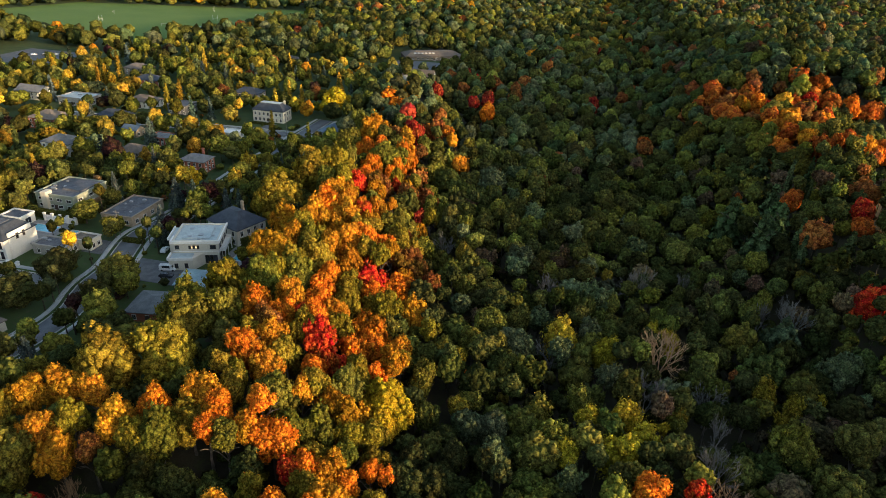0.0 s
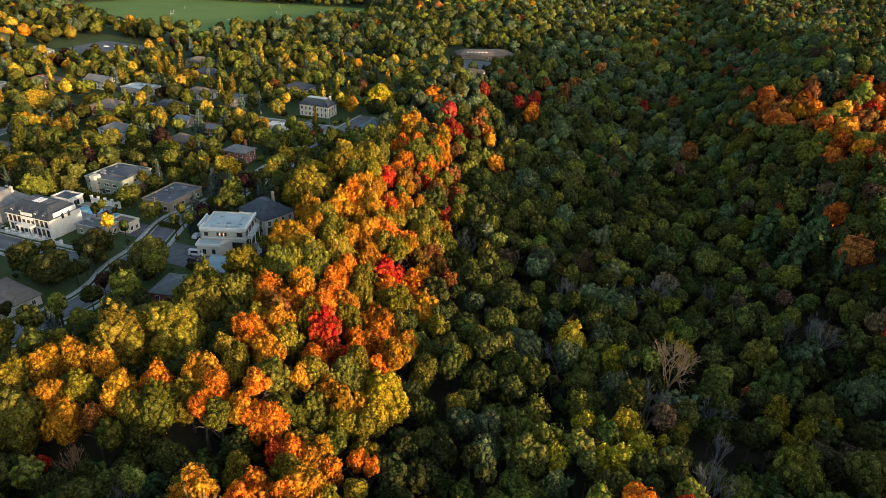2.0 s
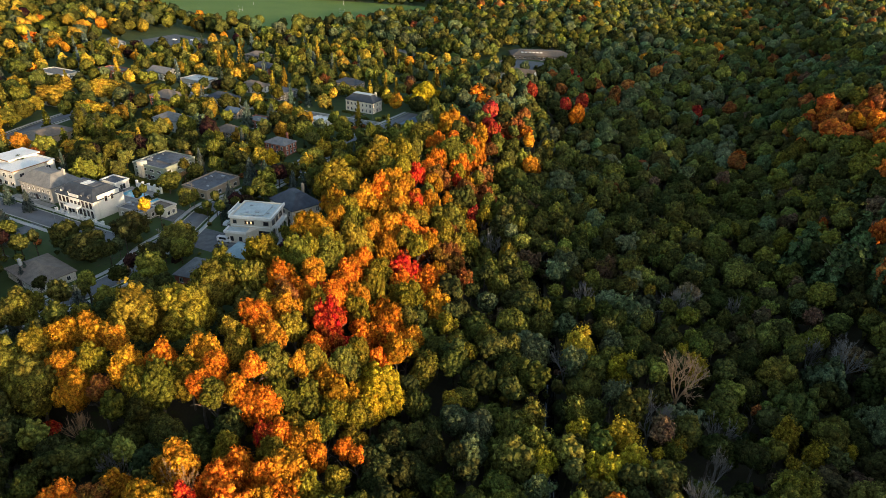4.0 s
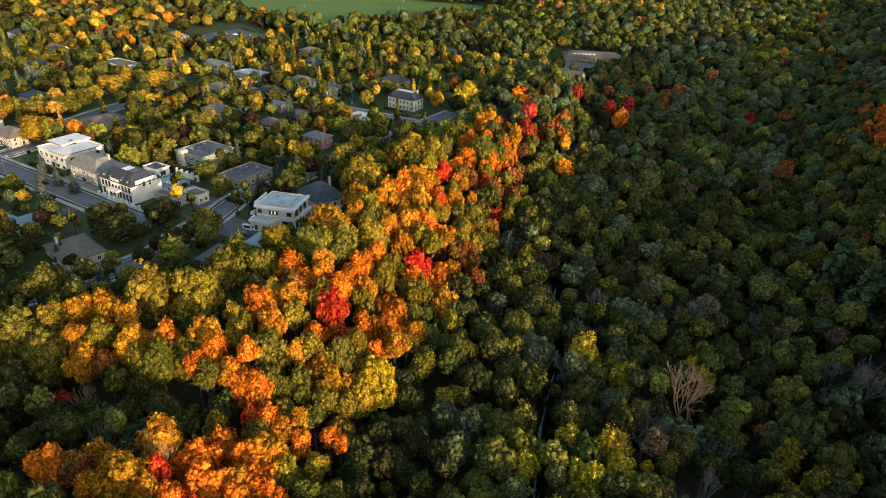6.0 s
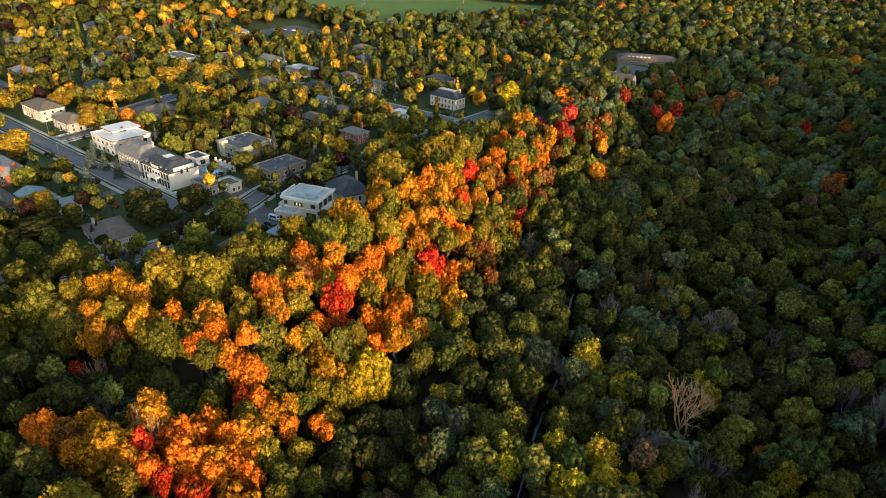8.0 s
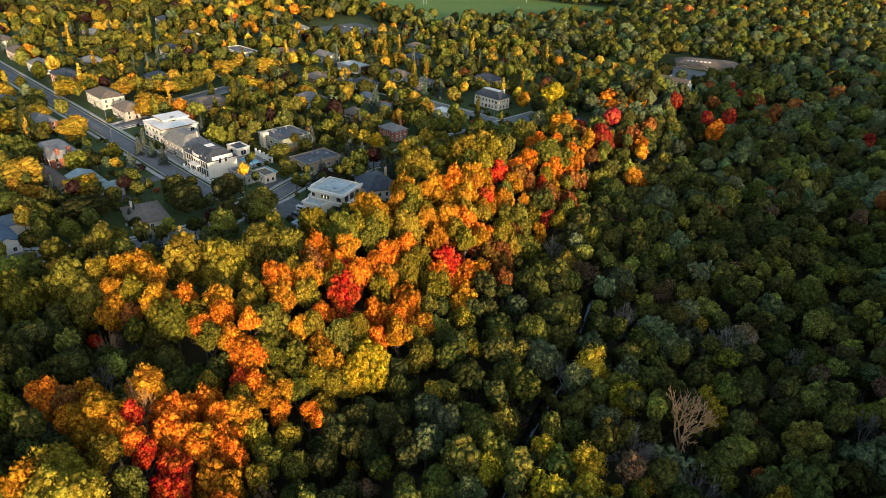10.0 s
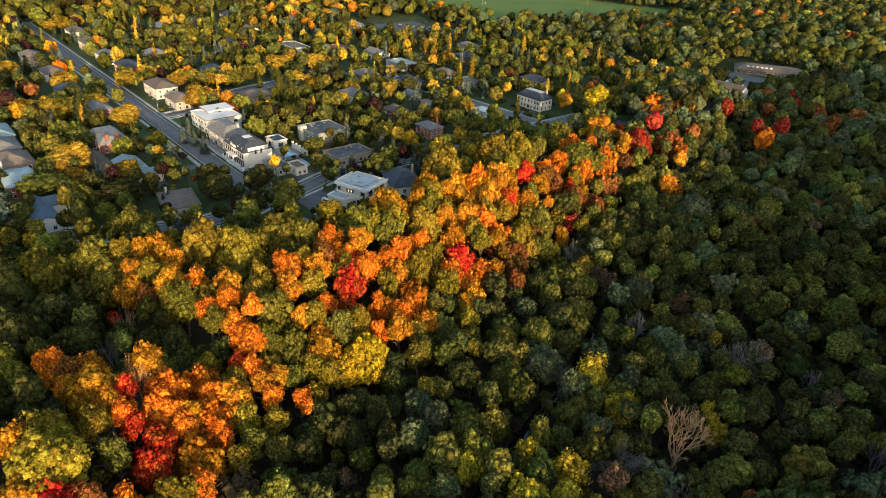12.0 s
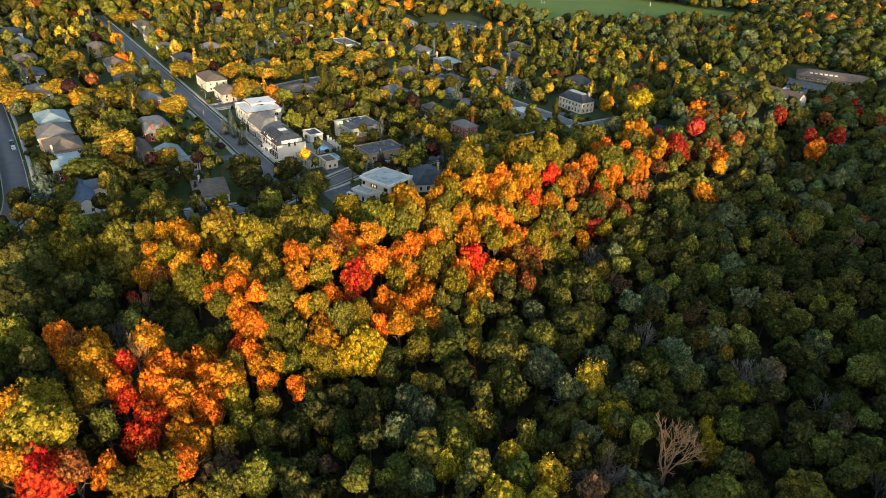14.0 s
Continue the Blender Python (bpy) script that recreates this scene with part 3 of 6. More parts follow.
# ---- houses ----
def hip_roof(bm, x0, x1, y0, y1, z, rise, top=None):
    """A hipped roof; top: how far in its flat crown begins, where it has one."""
    w, d = x1 - x0, y1 - y0
    ins = top if top else min(w, d) / 2 - 0.02
    a = box(bm, x0, x1, y0, y1, z - 0.22, z)
    t = [(x0 + ins, y0 + ins), (x1 - ins, y0 + ins), (x1 - ins, y1 - ins), (x0 + ins, y1 - ins)]
    tv = [bm.verts.new((x, y, z + rise)) for x, y in t]
    lo = a[4:]
    for i in range(4):
        bm.faces.new((lo[i], lo[(i + 1) % 4], tv[(i + 1) % 4], tv[i]))
    bm.faces.new(tv)


def gable_roof(bm, x0, x1, y0, y1, z, rise, along="x"):
    """Two slopes with thickness; the ridge runs along x or y."""
    if along == "x":
        m = (y0 + y1) / 2
        prof = [(y0, z), (m, z + rise), (y1, z), (y1, z - 0.25), (m, z + rise - 0.25), (y0, z - 0.25)]
        ends = [[bm.verts.new((x, p, q)) for p, q in prof] for x in (x0, x1)]
    else:
        m = (x0 + x1) / 2
        prof = [(x0, z), (m, z + rise), (x1, z), (x1, z - 0.25), (m, z + rise - 0.25), (x0, z - 0.25)]
        ends = [[bm.verts.new((p, y, q)) for p, q in prof] for y in (y0, y1)]
    n = len(prof)
    for i in range(n):
        bm.faces.new((ends[0][i], ends[0][(i + 1) % n], ends[1][(i + 1) % n], ends[1][i]))
    for e in ends:
        bm.faces.new((e[0], e[1], e[4], e[5]))
        bm.faces.new((e[1], e[2], e[3], e[4]))


def gable_wall(bm, x0, x1, y0, y1, z, rise, along):
    if along == "x":
        for x in (x0, x1 - 0.3):
            v = [bm.verts.new((x + o, y, h)) for o in (0, 0.3) for y, h in ((y0, z), (y1, z), ((y0 + y1) / 2, z + rise))]
            for f in ((0, 1, 2), (3, 5, 4), (0, 3, 4, 1), (1, 4, 5, 2), (2, 5, 3, 0)):
                bm.faces.new([v[i] for i in f])
    else:
        for y in (y0, y1 - 0.3):
            v = [bm.verts.new((x, y + o, h)) for o in (0, 0.3) for x, h in ((x0, z), (x1, z), ((x0 + x1) / 2, z + rise))]
            for f in ((0, 1, 2), (3, 5, 4), (0, 3, 4, 1), (1, 4, 5, 2), (2, 5, 3, 0)):
                bm.faces.new([v[i] for i in f])


WINDOW_KIT = {}


def window(parent, face, x, y, z, w, h, frame_mat=None, bars=1):
    """A framed window on a wall that faces s, e, n or w; its middle at x, y, z."""
    frame_mat = frame_mat or WHITE
    key = (round(w, 2), round(h, 2), frame_mat.name, bars)
    if key not in WINDOW_KIT:
        f = boxed((-w / 2 - 0.1, -w / 2, -0.1, 0.05, -h / 2, h / 2), (w / 2, w / 2 + 0.1, -0.1, 0.05, -h / 2, h / 2), (-w / 2 - 0.1, w / 2 + 0.1, -0.1, 0.05, h / 2, h / 2 + 0.12), (-w / 2 - 0.16, w / 2 + 0.16, -0.18, 0.05, -h / 2 - 0.12, -h / 2),
                  *[(w * (i / (bars + 1) - 0.5) - 0.03, w * (i / (bars + 1) - 0.5) + 0.03, -0.07, 0.0, -h / 2, h / 2) for i in range(1, bars + 1)])
        p = boxed((-w / 2, w / 2, -0.03, 0.02, -h / 2, h / 2))
        made = []
        for nm, bm, mt in (("window", f, frame_mat), ("pane", p, GLASS)):
            m = bpy.data.meshes.new(nm)
            bm.to_mesh(m)
            bm.free()
            m.materials.append(mt)
            made.append(m)
        WINDOW_KIT[key] = made
    fm, pm = WINDOW_KIT[key]
    ob = new("window", fm)
    ob.parent = parent
    ob.matrix_basis = pose(x, y, z, 0, 0, {"s": 0, "e": 90, "n": 180, "w": 270}[face])
    pane = new("pane", pm)
    pane.parent = ob
    return ob


def window_row(parent, face, x0, x1, y0, y1, z, count, w, h, mat=None, bars=1):
    for i in range(count):
        u = (i + 0.5) / count
        if face in "sn":
            window(parent, face, x0 + (x1 - x0) * u, y0 if face == "s" else y1, z, w, h, mat, bars)
        else:
            window(parent, face, x1 if face == "e" else x0, y0 + (y1 - y0) * u, z, w, h, mat, bars)


HOUSES = []


FRONTS = []   # the open front yards


def house(label, x0, x1, y0, y1, eave, roof="hip", rise=3.0, wall=None, tiles=None, along="x", storeys=2, chimney=None, wins=(5, 3), win=(1.1, 1.5), gear=0, top=None, door=0.5, name="house", pad=2.0, turn=0.0):
    """A house: walls, roof, windows, door, chimney; corners in the place's metres."""
    cx, cy = (x0 + x1) / 2, (y0 + y1) / 2
    wide = 1.5 if turn else 0.0
    HOUSES.append((x0 - pad - wide, x1 + pad + wide, y0 - pad - wide, y1 + pad + wide))
    FRONTS.append((x0 - 1, x1 + 7, y0 - 9, y1))
    gz = float(land(cx, cy))
    root = new(name)
    root.matrix_world = pose(cx, cy, gz, 0, 0, turn)
    tagged(root, label, "house" if name != "garage" else "garage")
    a, b, c, d = x0 - cx, x1 - cx, y0 - cy, y1 - cy
    bm = boxed((a, b, c, d, -0.6, eave))
    if roof == "gable":
        inset = 0.5
        gable_wall(bm, a, b, c, d, eave, rise * (1 - 2 * 0.5 / (max(d - c, 1) if along == "x" else max(b - a, 1))), along)
    part("wall", bm, wall or STUCCO, root)
    rb = bmesh.new()
    if roof == "hip":
        hip_roof(rb, a - 0.5, b + 0.5, c - 0.5, d + 0.5, eave + 0.2, rise, top)
    elif roof == "gable":
        gable_roof(rb, a - 0.5, b + 0.5, c - 0.5, d + 0.5, eave + 0.15, rise, along)
    else:
        box(rb, a + 0.35, b - 0.35, c + 0.35, d - 0.35, eave - 0.1, eave + 0.12)
    part("roof", rb, tiles or SLATE, root)
    if roof == "flat":
        part("parapet", boxed((a - 0.25, b + 0.25, c - 0.25, c + 0.35, eave + 0.003, eave + 0.55), (a - 0.25, b + 0.25, d - 0.35, d + 0.25, eave + 0.003, eave + 0.55), (a - 0.25, a + 0.35, c + 0.35, d - 0.35, eave + 0.003, eave + 0.55), (b - 0.35, b + 0.25, c + 0.35, d - 0.35, eave + 0.003, eave + 0.55)), wall or STUCCO, root)
    g = np.random.default_rng(int(abs(x0 * 7 + y0)))
    for i in range(gear):
        gx_, gy_, s = g.uniform(a + 1.5, b - 1.5), g.uniform(c + 1.5, d - 1.5), g.uniform(0.35, 0.8)
        z = eave if roof == "flat" else eave + rise
        part("roof_vent", boxed((gx_ - s, gx_ + s, gy_ - s * 0.7, gy_ + s * 0.7, z, z + s * 1.1), (gx_ - s * 1.1, gx_ + s * 1.1, gy_ - s * 0.8, gy_ + s * 0.8, z + s * 1.1, z + s * 1.2)), STEEL, root, "grey metal roof vent")
    for lev in range(storeys):
        z = 1.6 + lev * (eave - 0.4) / storeys
        window_row(root, "s", a + 0.4, b - 0.4, c, d, z, wins[0], *win)
        window_row(root, "e", a, b, c + 0.4, d - 0.4, z, wins[1], *win)
    if door is not None:
        u = a + (b - a) * door
        dr = part("door", boxed((u - 0.6, u + 0.6, c - 0.12, c + 0.02, 0.05, 2.2), (u - 0.75, u - 0.6, c - 0.16, c + 0.02, 0.05, 2.3), (u + 0.6, u + 0.75, c - 0.16, c + 0.02, 0.05, 2.3)), DOORWOOD, root)
        part("step", boxed((u - 1.0, u + 1.0, c - 1.2, c - 0.17, -0.4, 0.16)), CONCRETE, root)
    if chimney:
        px, py, ch, mt = chimney
        px, py = px - cx, py - cy
        part("chimney", boxed((px - 0.55, px + 0.55, py - 0.4, py + 0.4, eave - 1, ch), (px - 0.65, px + 0.65, py - 0.5, py + 0.5, ch, ch + 0.15), (px - 0.2, px + 0.2, py - 0.2, py + 0.2, ch + 0.15, ch + 0.5)), mt, root)
    return root, (a, b, c, d)


# the pale flat-roofed villa above the ravine
villa, (a, b, c, d) = house("cream modern villa with stepped flat pale roof and terraces", -134.5, -119.5, 175.5, 189.5, 8.6, "flat", wall=CREAM, tiles=DECK, wins=(0, 0), gear=6, pad=3, turn=19, door=None)
part("wing", boxed((a - 2.4, a - 0.02, c + 4, d - 0.5, -0.6, 7.9), (a - 0.8, a + 7.2, c - 4.6, c - 0.02, -0.6, 4.4)), CREAM, villa)
wedge = bmesh.new()
lo = [wedge.verts.new((x, y, z)) for z in (-0.6, 4.4) for x, y in ((a + 7.22, c - 4.6), (a + 10, c - 0.02), (a + 7.22, c - 0.02))]
for f in ((2, 1, 0), (3, 4, 5), (0, 1, 4, 3), (1, 2, 5, 4), (2, 0, 3, 5)):
    wedge.faces.new([lo[k] for k in f])
part("bay", wedge, CREAM, villa)
part("wing_roof", boxed((a - 0.4, a + 6.9, c - 4.2, c - 0.3, 4.42, 4.5), (a - 2.1, a - 0.3, c + 4.3, d - 0.8, 7.92, 8.0)), DECK, villa)
part("cornice", boxed((a - 0.7, b + 0.7, c - 0.75, c - 0.27, 8.2, 9.25), (b + 0.27, b + 0.75, c - 0.27, d + 0.7, 8.2, 9.25), (a - 0.75, a - 0.27, c - 0.27, c + 4, 8.2, 9.25), (a - 2.8, a - 2.42, c + 3.6, d, 7.6, 8.4), (a - 2.42, a - 0.3, c + 3.6, c + 3.98, 7.6, 8.4)), WHITE, villa, "white moulded cornice")
part("lower_cornice", boxed((a - 1.2, a + 7.4, c - 5.0, c - 4.62, 4.0, 4.9), (a - 1.2, a - 0.82, c - 4.62, c - 0.3, 4.0, 4.9)), WHITE, villa, "white moulded cornice")
part("band", boxed((a - 0.15, b + 0.15, c - 0.14, c - 0.01, 4.9, 5.2), (b + 0.01, b + 0.14, c, d, 4.2, 4.5)), WHITE, villa, "white string course")
part("roof_deck", boxed((-5, 4.5, -5, 5.5, 8.73, 9.15)), DECK, villa, "raised pale roof deck")
part("balcony", boxed((b, b + 2.0, c + 2, d - 1.0, 4.1, 4.4), (b + 1.85, b + 2.0, c + 2, d - 1.0, 4.4, 5.3), (b, b + 2.0, c + 2, c + 2.15, 4.4, 5.3), (b, b + 2.0, d - 1.15, d - 1.0, 4.4, 5.3)), WHITE, villa)
for u in (c + 2.2, (c + d) / 2, d - 1.3):
    part("column", boxed((b + 1.65, b + 1.9, u - 0.15, u + 0.15, -0.4, 4.1), (b + 1.55, b + 2.0, u - 0.25, u + 0.25, -0.4, 0.2)), WHITE, villa)
for x, w, hh in ((-6.2, 1.2, 1.2), (-2.0, 0.6, 1.1), (-0.6, 0.6, 1.1), (0.8, 0.6, 1.1), (5.8, 1.8, 1.3)):
    window(villa, "s", x, c, 6.6, w, hh, DOORWOOD, 0)
for x, w in ((3.6, 1.4), (5.6, 2.6)):
    window(villa, "s", x, c, 1.9, w, 3.0, DOORWOOD, 1)
for z, hh in ((1.8, 2.6), (6.4, 2.4)):
    window_row(villa, "e", a, b, c + 1.0, d - 1.0, z, 3, 2.4, hh, DOORWOOD, 1)
window_row(villa, "s", a, a + 6.6, c - 4.6, d, 1.8, 2, 1.0, 1.6, DOORWOOD)
for u in (-1.3, 0.1):
    part("wall_lamp", boxed((u - 0.13, u + 0.13, c - 0.22, c - 0.02, 6.3, 6.8)), glow, villa, "lit amber wall lamp")

# the white mansion on the street
mansion, (a, b, c, d) = house("white two-storey mansion with a dark slate mansard roof", -207, -186.5, 158.5, 172.5, 7.6, "hip", 3.4, STUCCO, SLATE, top=4.0, wins=(0, 0), pad=3)
window_row(mansion, "s", a + 0.6, b - 0.6, c, d, 5.6, 9, 1.05, 2.2, DOORWOOD, 1)
window_row(mansion, "s", a + 0.6, b - 0.6, c, d, 2.0, 9, 1.05, 2.6, DOORWOOD, 1)
part("portico", boxed((-3.0, -2.6, c - 2.2, c - 1.8, 0, 4.0), (2.6, 3.0, c - 2.2, c - 1.8, 0, 4.0), (-3.4, 3.4, c - 2.5, c - 0.02, 4.0, 4.7), (-3.6, 3.6, c - 3, c - 0.02, -0.4, 0.5)), WHITE, mansion)
part("front_gable", boxed((-2.6, 2.6, c - 0.35, c - 0.02, 6.2, 9.0)), STUCCO, mansion, "white raised front gable")
part("cornice", boxed((a - 0.3, b + 0.3, c - 0.3, c - 0.02, 7.1, 7.36)), WHITE, mansion)
part("end_wall", boxed((b + 0.02, b + 0.35, c + 2.0, d - 2.0, -0.5, 9.6)), STUCCO, mansion, "white raised end wall")
window_row(mansion, "e", a, b + 0.35, c + 4.2, d - 4.2, 7.4, 2, 0.8, 1.8, DOORWOOD)
for i in range(6):
    part("roof_panel", boxed((-6.0 + i * 2.0, -4.5 + i * 2.0, -1.9, 1.9, 11.25, 11.45)), WHITE if i in (2, 3) else TARROOF, mansion, "rooftop panel")
for u in (-7.5, -3.6, 3.6, 7.5):
    dm = boxed((u - 0.7, u + 0.7, c + 0.5, c + 2.6, 7.8, 9.2))
    gable_roof(dm, u - 0.9, u + 0.9, c + 0.3, c + 3.2, 9.2, 0.7, "y")
    part("dormer", dm, SLATE, mansion)
    window(mansion, "s", u, c + 0.5, 8.6, 0.7, 0.9)
gar, (a, b, c, d) = house("small white flat-roofed pool house with dark opening", -212, -203, 182, 189, 3.6, "flat", wall=STUCCO, tiles=TARROOF, wins=(1, 1), win=(2.6, 2.2), storeys=1, door=None, name="garage")

house("grey stone mansion with a steep grey shingle roof", -233, -214, 161, 174, 6.6, "hip", 4.0, STONE, GREYROOF, top=4.6, wins=(6, 3), chimney=(-217, 170, 11.5, STONE), gear=1)
butter, (a, b, c, d) = house("white modern house with layered bright white roofs", -262, -241, 164, 183, 7.2, "flat", wall=STUCCO, tiles=WHITE, wins=(5, 3), win=(2.0, 1.6), gear=1)
part("upper_roof", boxed((a - 0.8, a + 11, c + 5, d + 0.8, 8.6, 9.0), (a, a + 10, c + 6, d, 7.3, 8.6), (a + 11, b + 1, c - 0.9, d - 3, 7.78, 8.05)), WHITE, butter)
# orange strips on the roof edges: low sunlight put into colour
part("lit_edge", boxed((a - 0.9, a + 11.1, c + 4.9, c + 5.0, 8.5, 9.02), (a + 11.05, b + 1.1, c - 1.0, c - 0.92, 7.7, 8.07), (b + 1.0, b + 1.1, c - 0.92, d - 3, 7.7, 8.07)), CEDAR_LIT_EDGE, butter, "roof edge strip with warm sunlight put into its colour")
house("stone house with a brown hipped roof", -307, -290, 166, 178, 4.8, "hip", 3.2, STONE, SHINGLE, wins=(6, 3))
house("pale stone house with low brown roofs", -340, -318, 165, 178, 6.2, "hip", 3.2, CREAM, SHINGLE, wins=(7, 3))
sage, (a, b, c, d) = house("sage-green flat-roofed modern house", -212, -194, 200, 219, 6.2, "flat", wall=SAGE, tiles=TARROOF, wins=(4, 3), win=(2.2, 1.1), gear=8)
part("stair_tower", boxed((a + 4, a + 6.5, c - 1.5, c + 2, -0.5, 7.8)), CREAM, sage)
part("roof_step", boxed((a + 8, b - 1, c + 6, d - 2, 6.3, 7.2)), TARROOF, sage)
part("base_wall", boxed((b, b + 1.5, c + 2, d - 1, -0.5, 1.9)), CEDAR_LIT_EDGE, sage)
house("low tan flat-roofed modern bungalow", -178, -164.5, 195, 215, 3.7, "flat", wall=TAN, tiles=TARROOF, wins=(3, 4), win=(1.6, 1.5), gear=4, storeys=1)
house("low flat-roofed bungalow with grey stone walls", -183, -170, 166, 173, 3.5, "flat", wall=STONE, tiles=TARROOF, wins=(3, 2), storeys=1, gear=2)
house("cream annexe with a brown flat roof", -174, -165.5, 173.2, 179, 3.6, "flat", wall=CREAM, tiles=SHINGLE, wins=(2, 2), storeys=1, door=None)
house("cream house with a steep dark slate hipped roof", -131.5, -115, 194.5, 208, 6.4, "hip", 4.4, CREAM, SLATE, top=6.0, wins=(4, 4), win=(1.2, 1.9), chimney=(-125, 206, 12, TAN), turn=-21)
manor, (a, b, c, d) = house("cream stone manor with dark blue slate roof", -193, -173.5, 346, 357, 6.8, "hip", 3.4, CREAM, SLATE, top=3.8, wins=(7, 3), chimney=(-176, 354, 11.4, CREAM), win=(1.1, 1.8))
part("roof_top", boxed((a + 3.6, b - 3.4, c + 3.4, d - 3.4, 10.6, 10.75)), DECK, manor, "pale flat roof top")
house("two-storey brick house with a grey hipped roof", -183, -170.5, 255.5, 265, 5.6, "hip", 2.4, BRICK, GREYROOF, wins=(4, 3), chimney=(-176, 265, 9, BRICK))
house("bungalow with a broad brown hipped roof", -173, -155, 113, 126, 3.2, "hip", 2.6, CREAM, SHINGLE, wins=(4, 3), storeys=1, chimney=(-169, 116, 6.6, CONCRETE), turn=-10)
blue, (a, b, c, d) = house("white house with a dark blue gabled roof", -191, -168, 70, 78, 4.2, "gable", 2.2, STUCCO, BLUE, wins=(6, 2), storeys=1)
wing = bmesh.new()
gable_roof(wing, a - 0.4, a + 9, 2, 14, 4.4, 2.4, "y")
part("wing_roof", wing, BLUE, blue)
part("wing_wall", boxed((a, a + 8.5, 4.0, 13.5, -0.5, 4.3)), STUCCO, blue)
house("house with a pale teal gabled roof", -226, -206, 68, 79, 5.6, "gable", 2.4, BRICK, TEAL, wins=(4, 3), along="y", chimney=(-224, 70, 10.5, CREAM))
house("large house with a pale blue-grey hipped roof", -291, -270, 69, 83, 6.6, "hip", 3.4, TAN, TEAL, wins=(5, 3))
house("tan brick house with grey hipped roof", -268, -250, 67, 82, 6.4, "hip", 3.6, TAN, GREYROOF, wins=(4, 4))
house("brick house with a brown hipped roof", -248, -230, 68, 83, 5.6, "hip", 3.6, TAN, SHINGLE, wins=(4, 4))
red, (a, b, c, d) = house("red brick house with a grey mansard roof", -262, -240, 112, 125, 4.6, "hip", 2.6, BRICK, GREYROOF, top=3.0, wins=(4, 3))
for u in (1.5, 6.5):
    part("chimney", boxed((b - 2.4, b - 0.9, u - 5, u - 3.7, 3.5, 8.6), (b - 2.6, b - 0.7, u - 5.2, u - 3.5, 8.6, 8.8)), BRICK, red, "tall red brick chimney")
house("low house with a long brown roof", -236, -210, 104, 110, 3.0, "gable", 1.8, TAN, SHINGLE, wins=(5, 2), storeys=1)
house("house with a light grey-blue gabled roof", -220, -202, 111, 121, 3.6, "gable", 2.0, CREAM, TEAL, along="x", wins=(4, 3), storeys=1)
house("white house with a pale sloped roof", -201, -193, 113, 124, 4.0, "gable", 1.8, STUCCO, TEAL, along="y", wins=(2, 3), storeys=1)
house("low house with a long brown hipped roof", -298, -281, 201, 225, 3.6, "hip", 2.2, TAN, SHINGLE, wins=(4, 4), storeys=1)

house("low garage with a pale grey-blue hipped roof", -122, -112, 157.5, 167.5, 2.8, "hip", 1.8, TAN, TEAL, wins=(2, 2), storeys=1, name="garage", turn=10)
house("house with a grey roof below the villa", -126, -113, 139, 151, 3.2, "hip", 2.2, BRICK, GREYROOF, wins=(3, 3), storeys=1, turn=10)
house("brick house with a brown hipped roof among trees", -298, -282, 289, 303, 6.0, "hip", 3.4, BRICK, SHINGLE, wins=(5, 3))
house("long flat-roofed grey house among trees", -320, -300, 336, 350, 4.6, "flat", wall=STONE, tiles=DECK, wins=(6, 3), storeys=1, gear=3)
house("dark flat-roofed house with white roof edge", -247, -234, 341, 352, 5.6, "flat", wall=GREYROOF, tiles=TARROOF, wins=(4, 3), gear=2)
house("small house with a blue gabled roof", -243, -234, 293, 301, 3.6, "gable", 2.2, TAN, BLUE, wins=(3, 2), storeys=1)
house("white flat-roofed garage beside the street", -193, -183, 308, 316, 3.2, "flat", wall=STUCCO, tiles=WHITE, wins=(2, 2), storeys=1, name="garage")
house("house with dark blue gabled roof at the ravine rim", -142, -130, 316, 334, 4.8, "gable", 2.6, STUCCO, BLUE, along="y", wins=(3, 4))
house("low dark-roofed house under the trees", -130, -118, 354, 364, 3.4, "hip", 2.0, TAN, SLATE, wins=(3, 2), storeys=1)

# farther houses among the trees
for i, (x, y, w, dd, e, rf) in enumerate((
        (-252, 262, 16, 12, 6, "hip"), (-215, 266, 13, 10, 4, "hip"), (-262, 314, 18, 10, 5, "hip"), (-215, 290, 13, 10, 4, "flat"), (-345, 262, 17, 13, 6, "hip"),
        (-352, 215, 16, 12, 6, "hip"), (-395, 300, 26, 14, 6, "flat"), (-375, 330, 22, 12, 5, "flat"), (-430, 262, 16, 12, 6, "hip"), (-420, 200, 16, 12, 6, "hip"), (-470, 300, 18, 12, 6, "gable"),
        (-390, 172, 20, 13, 6, "hip"), (-430, 170, 18, 12, 6, "hip"), (-480, 172, 20, 12, 6, "hip"), (-350, 125, 18, 12, 5, "hip"), (-305, 128, 18, 12, 5, "hip"), (-400, 128, 18, 12, 5, "hip"))):
    house("%s house half hidden among garden trees" % ("grey-roofed", "brown-roofed", "slate-roofed")[i % 3], x - w / 2, x + w / 2, y - dd / 2, y + dd / 2, e, rf, 3.0, (STUCCO, TAN, CREAM, BRICK)[i % 4], (GREYROOF, SHINGLE, SLATE)[i % 3], wins=(5, 3), gear=1 if rf == "flat" else 0)
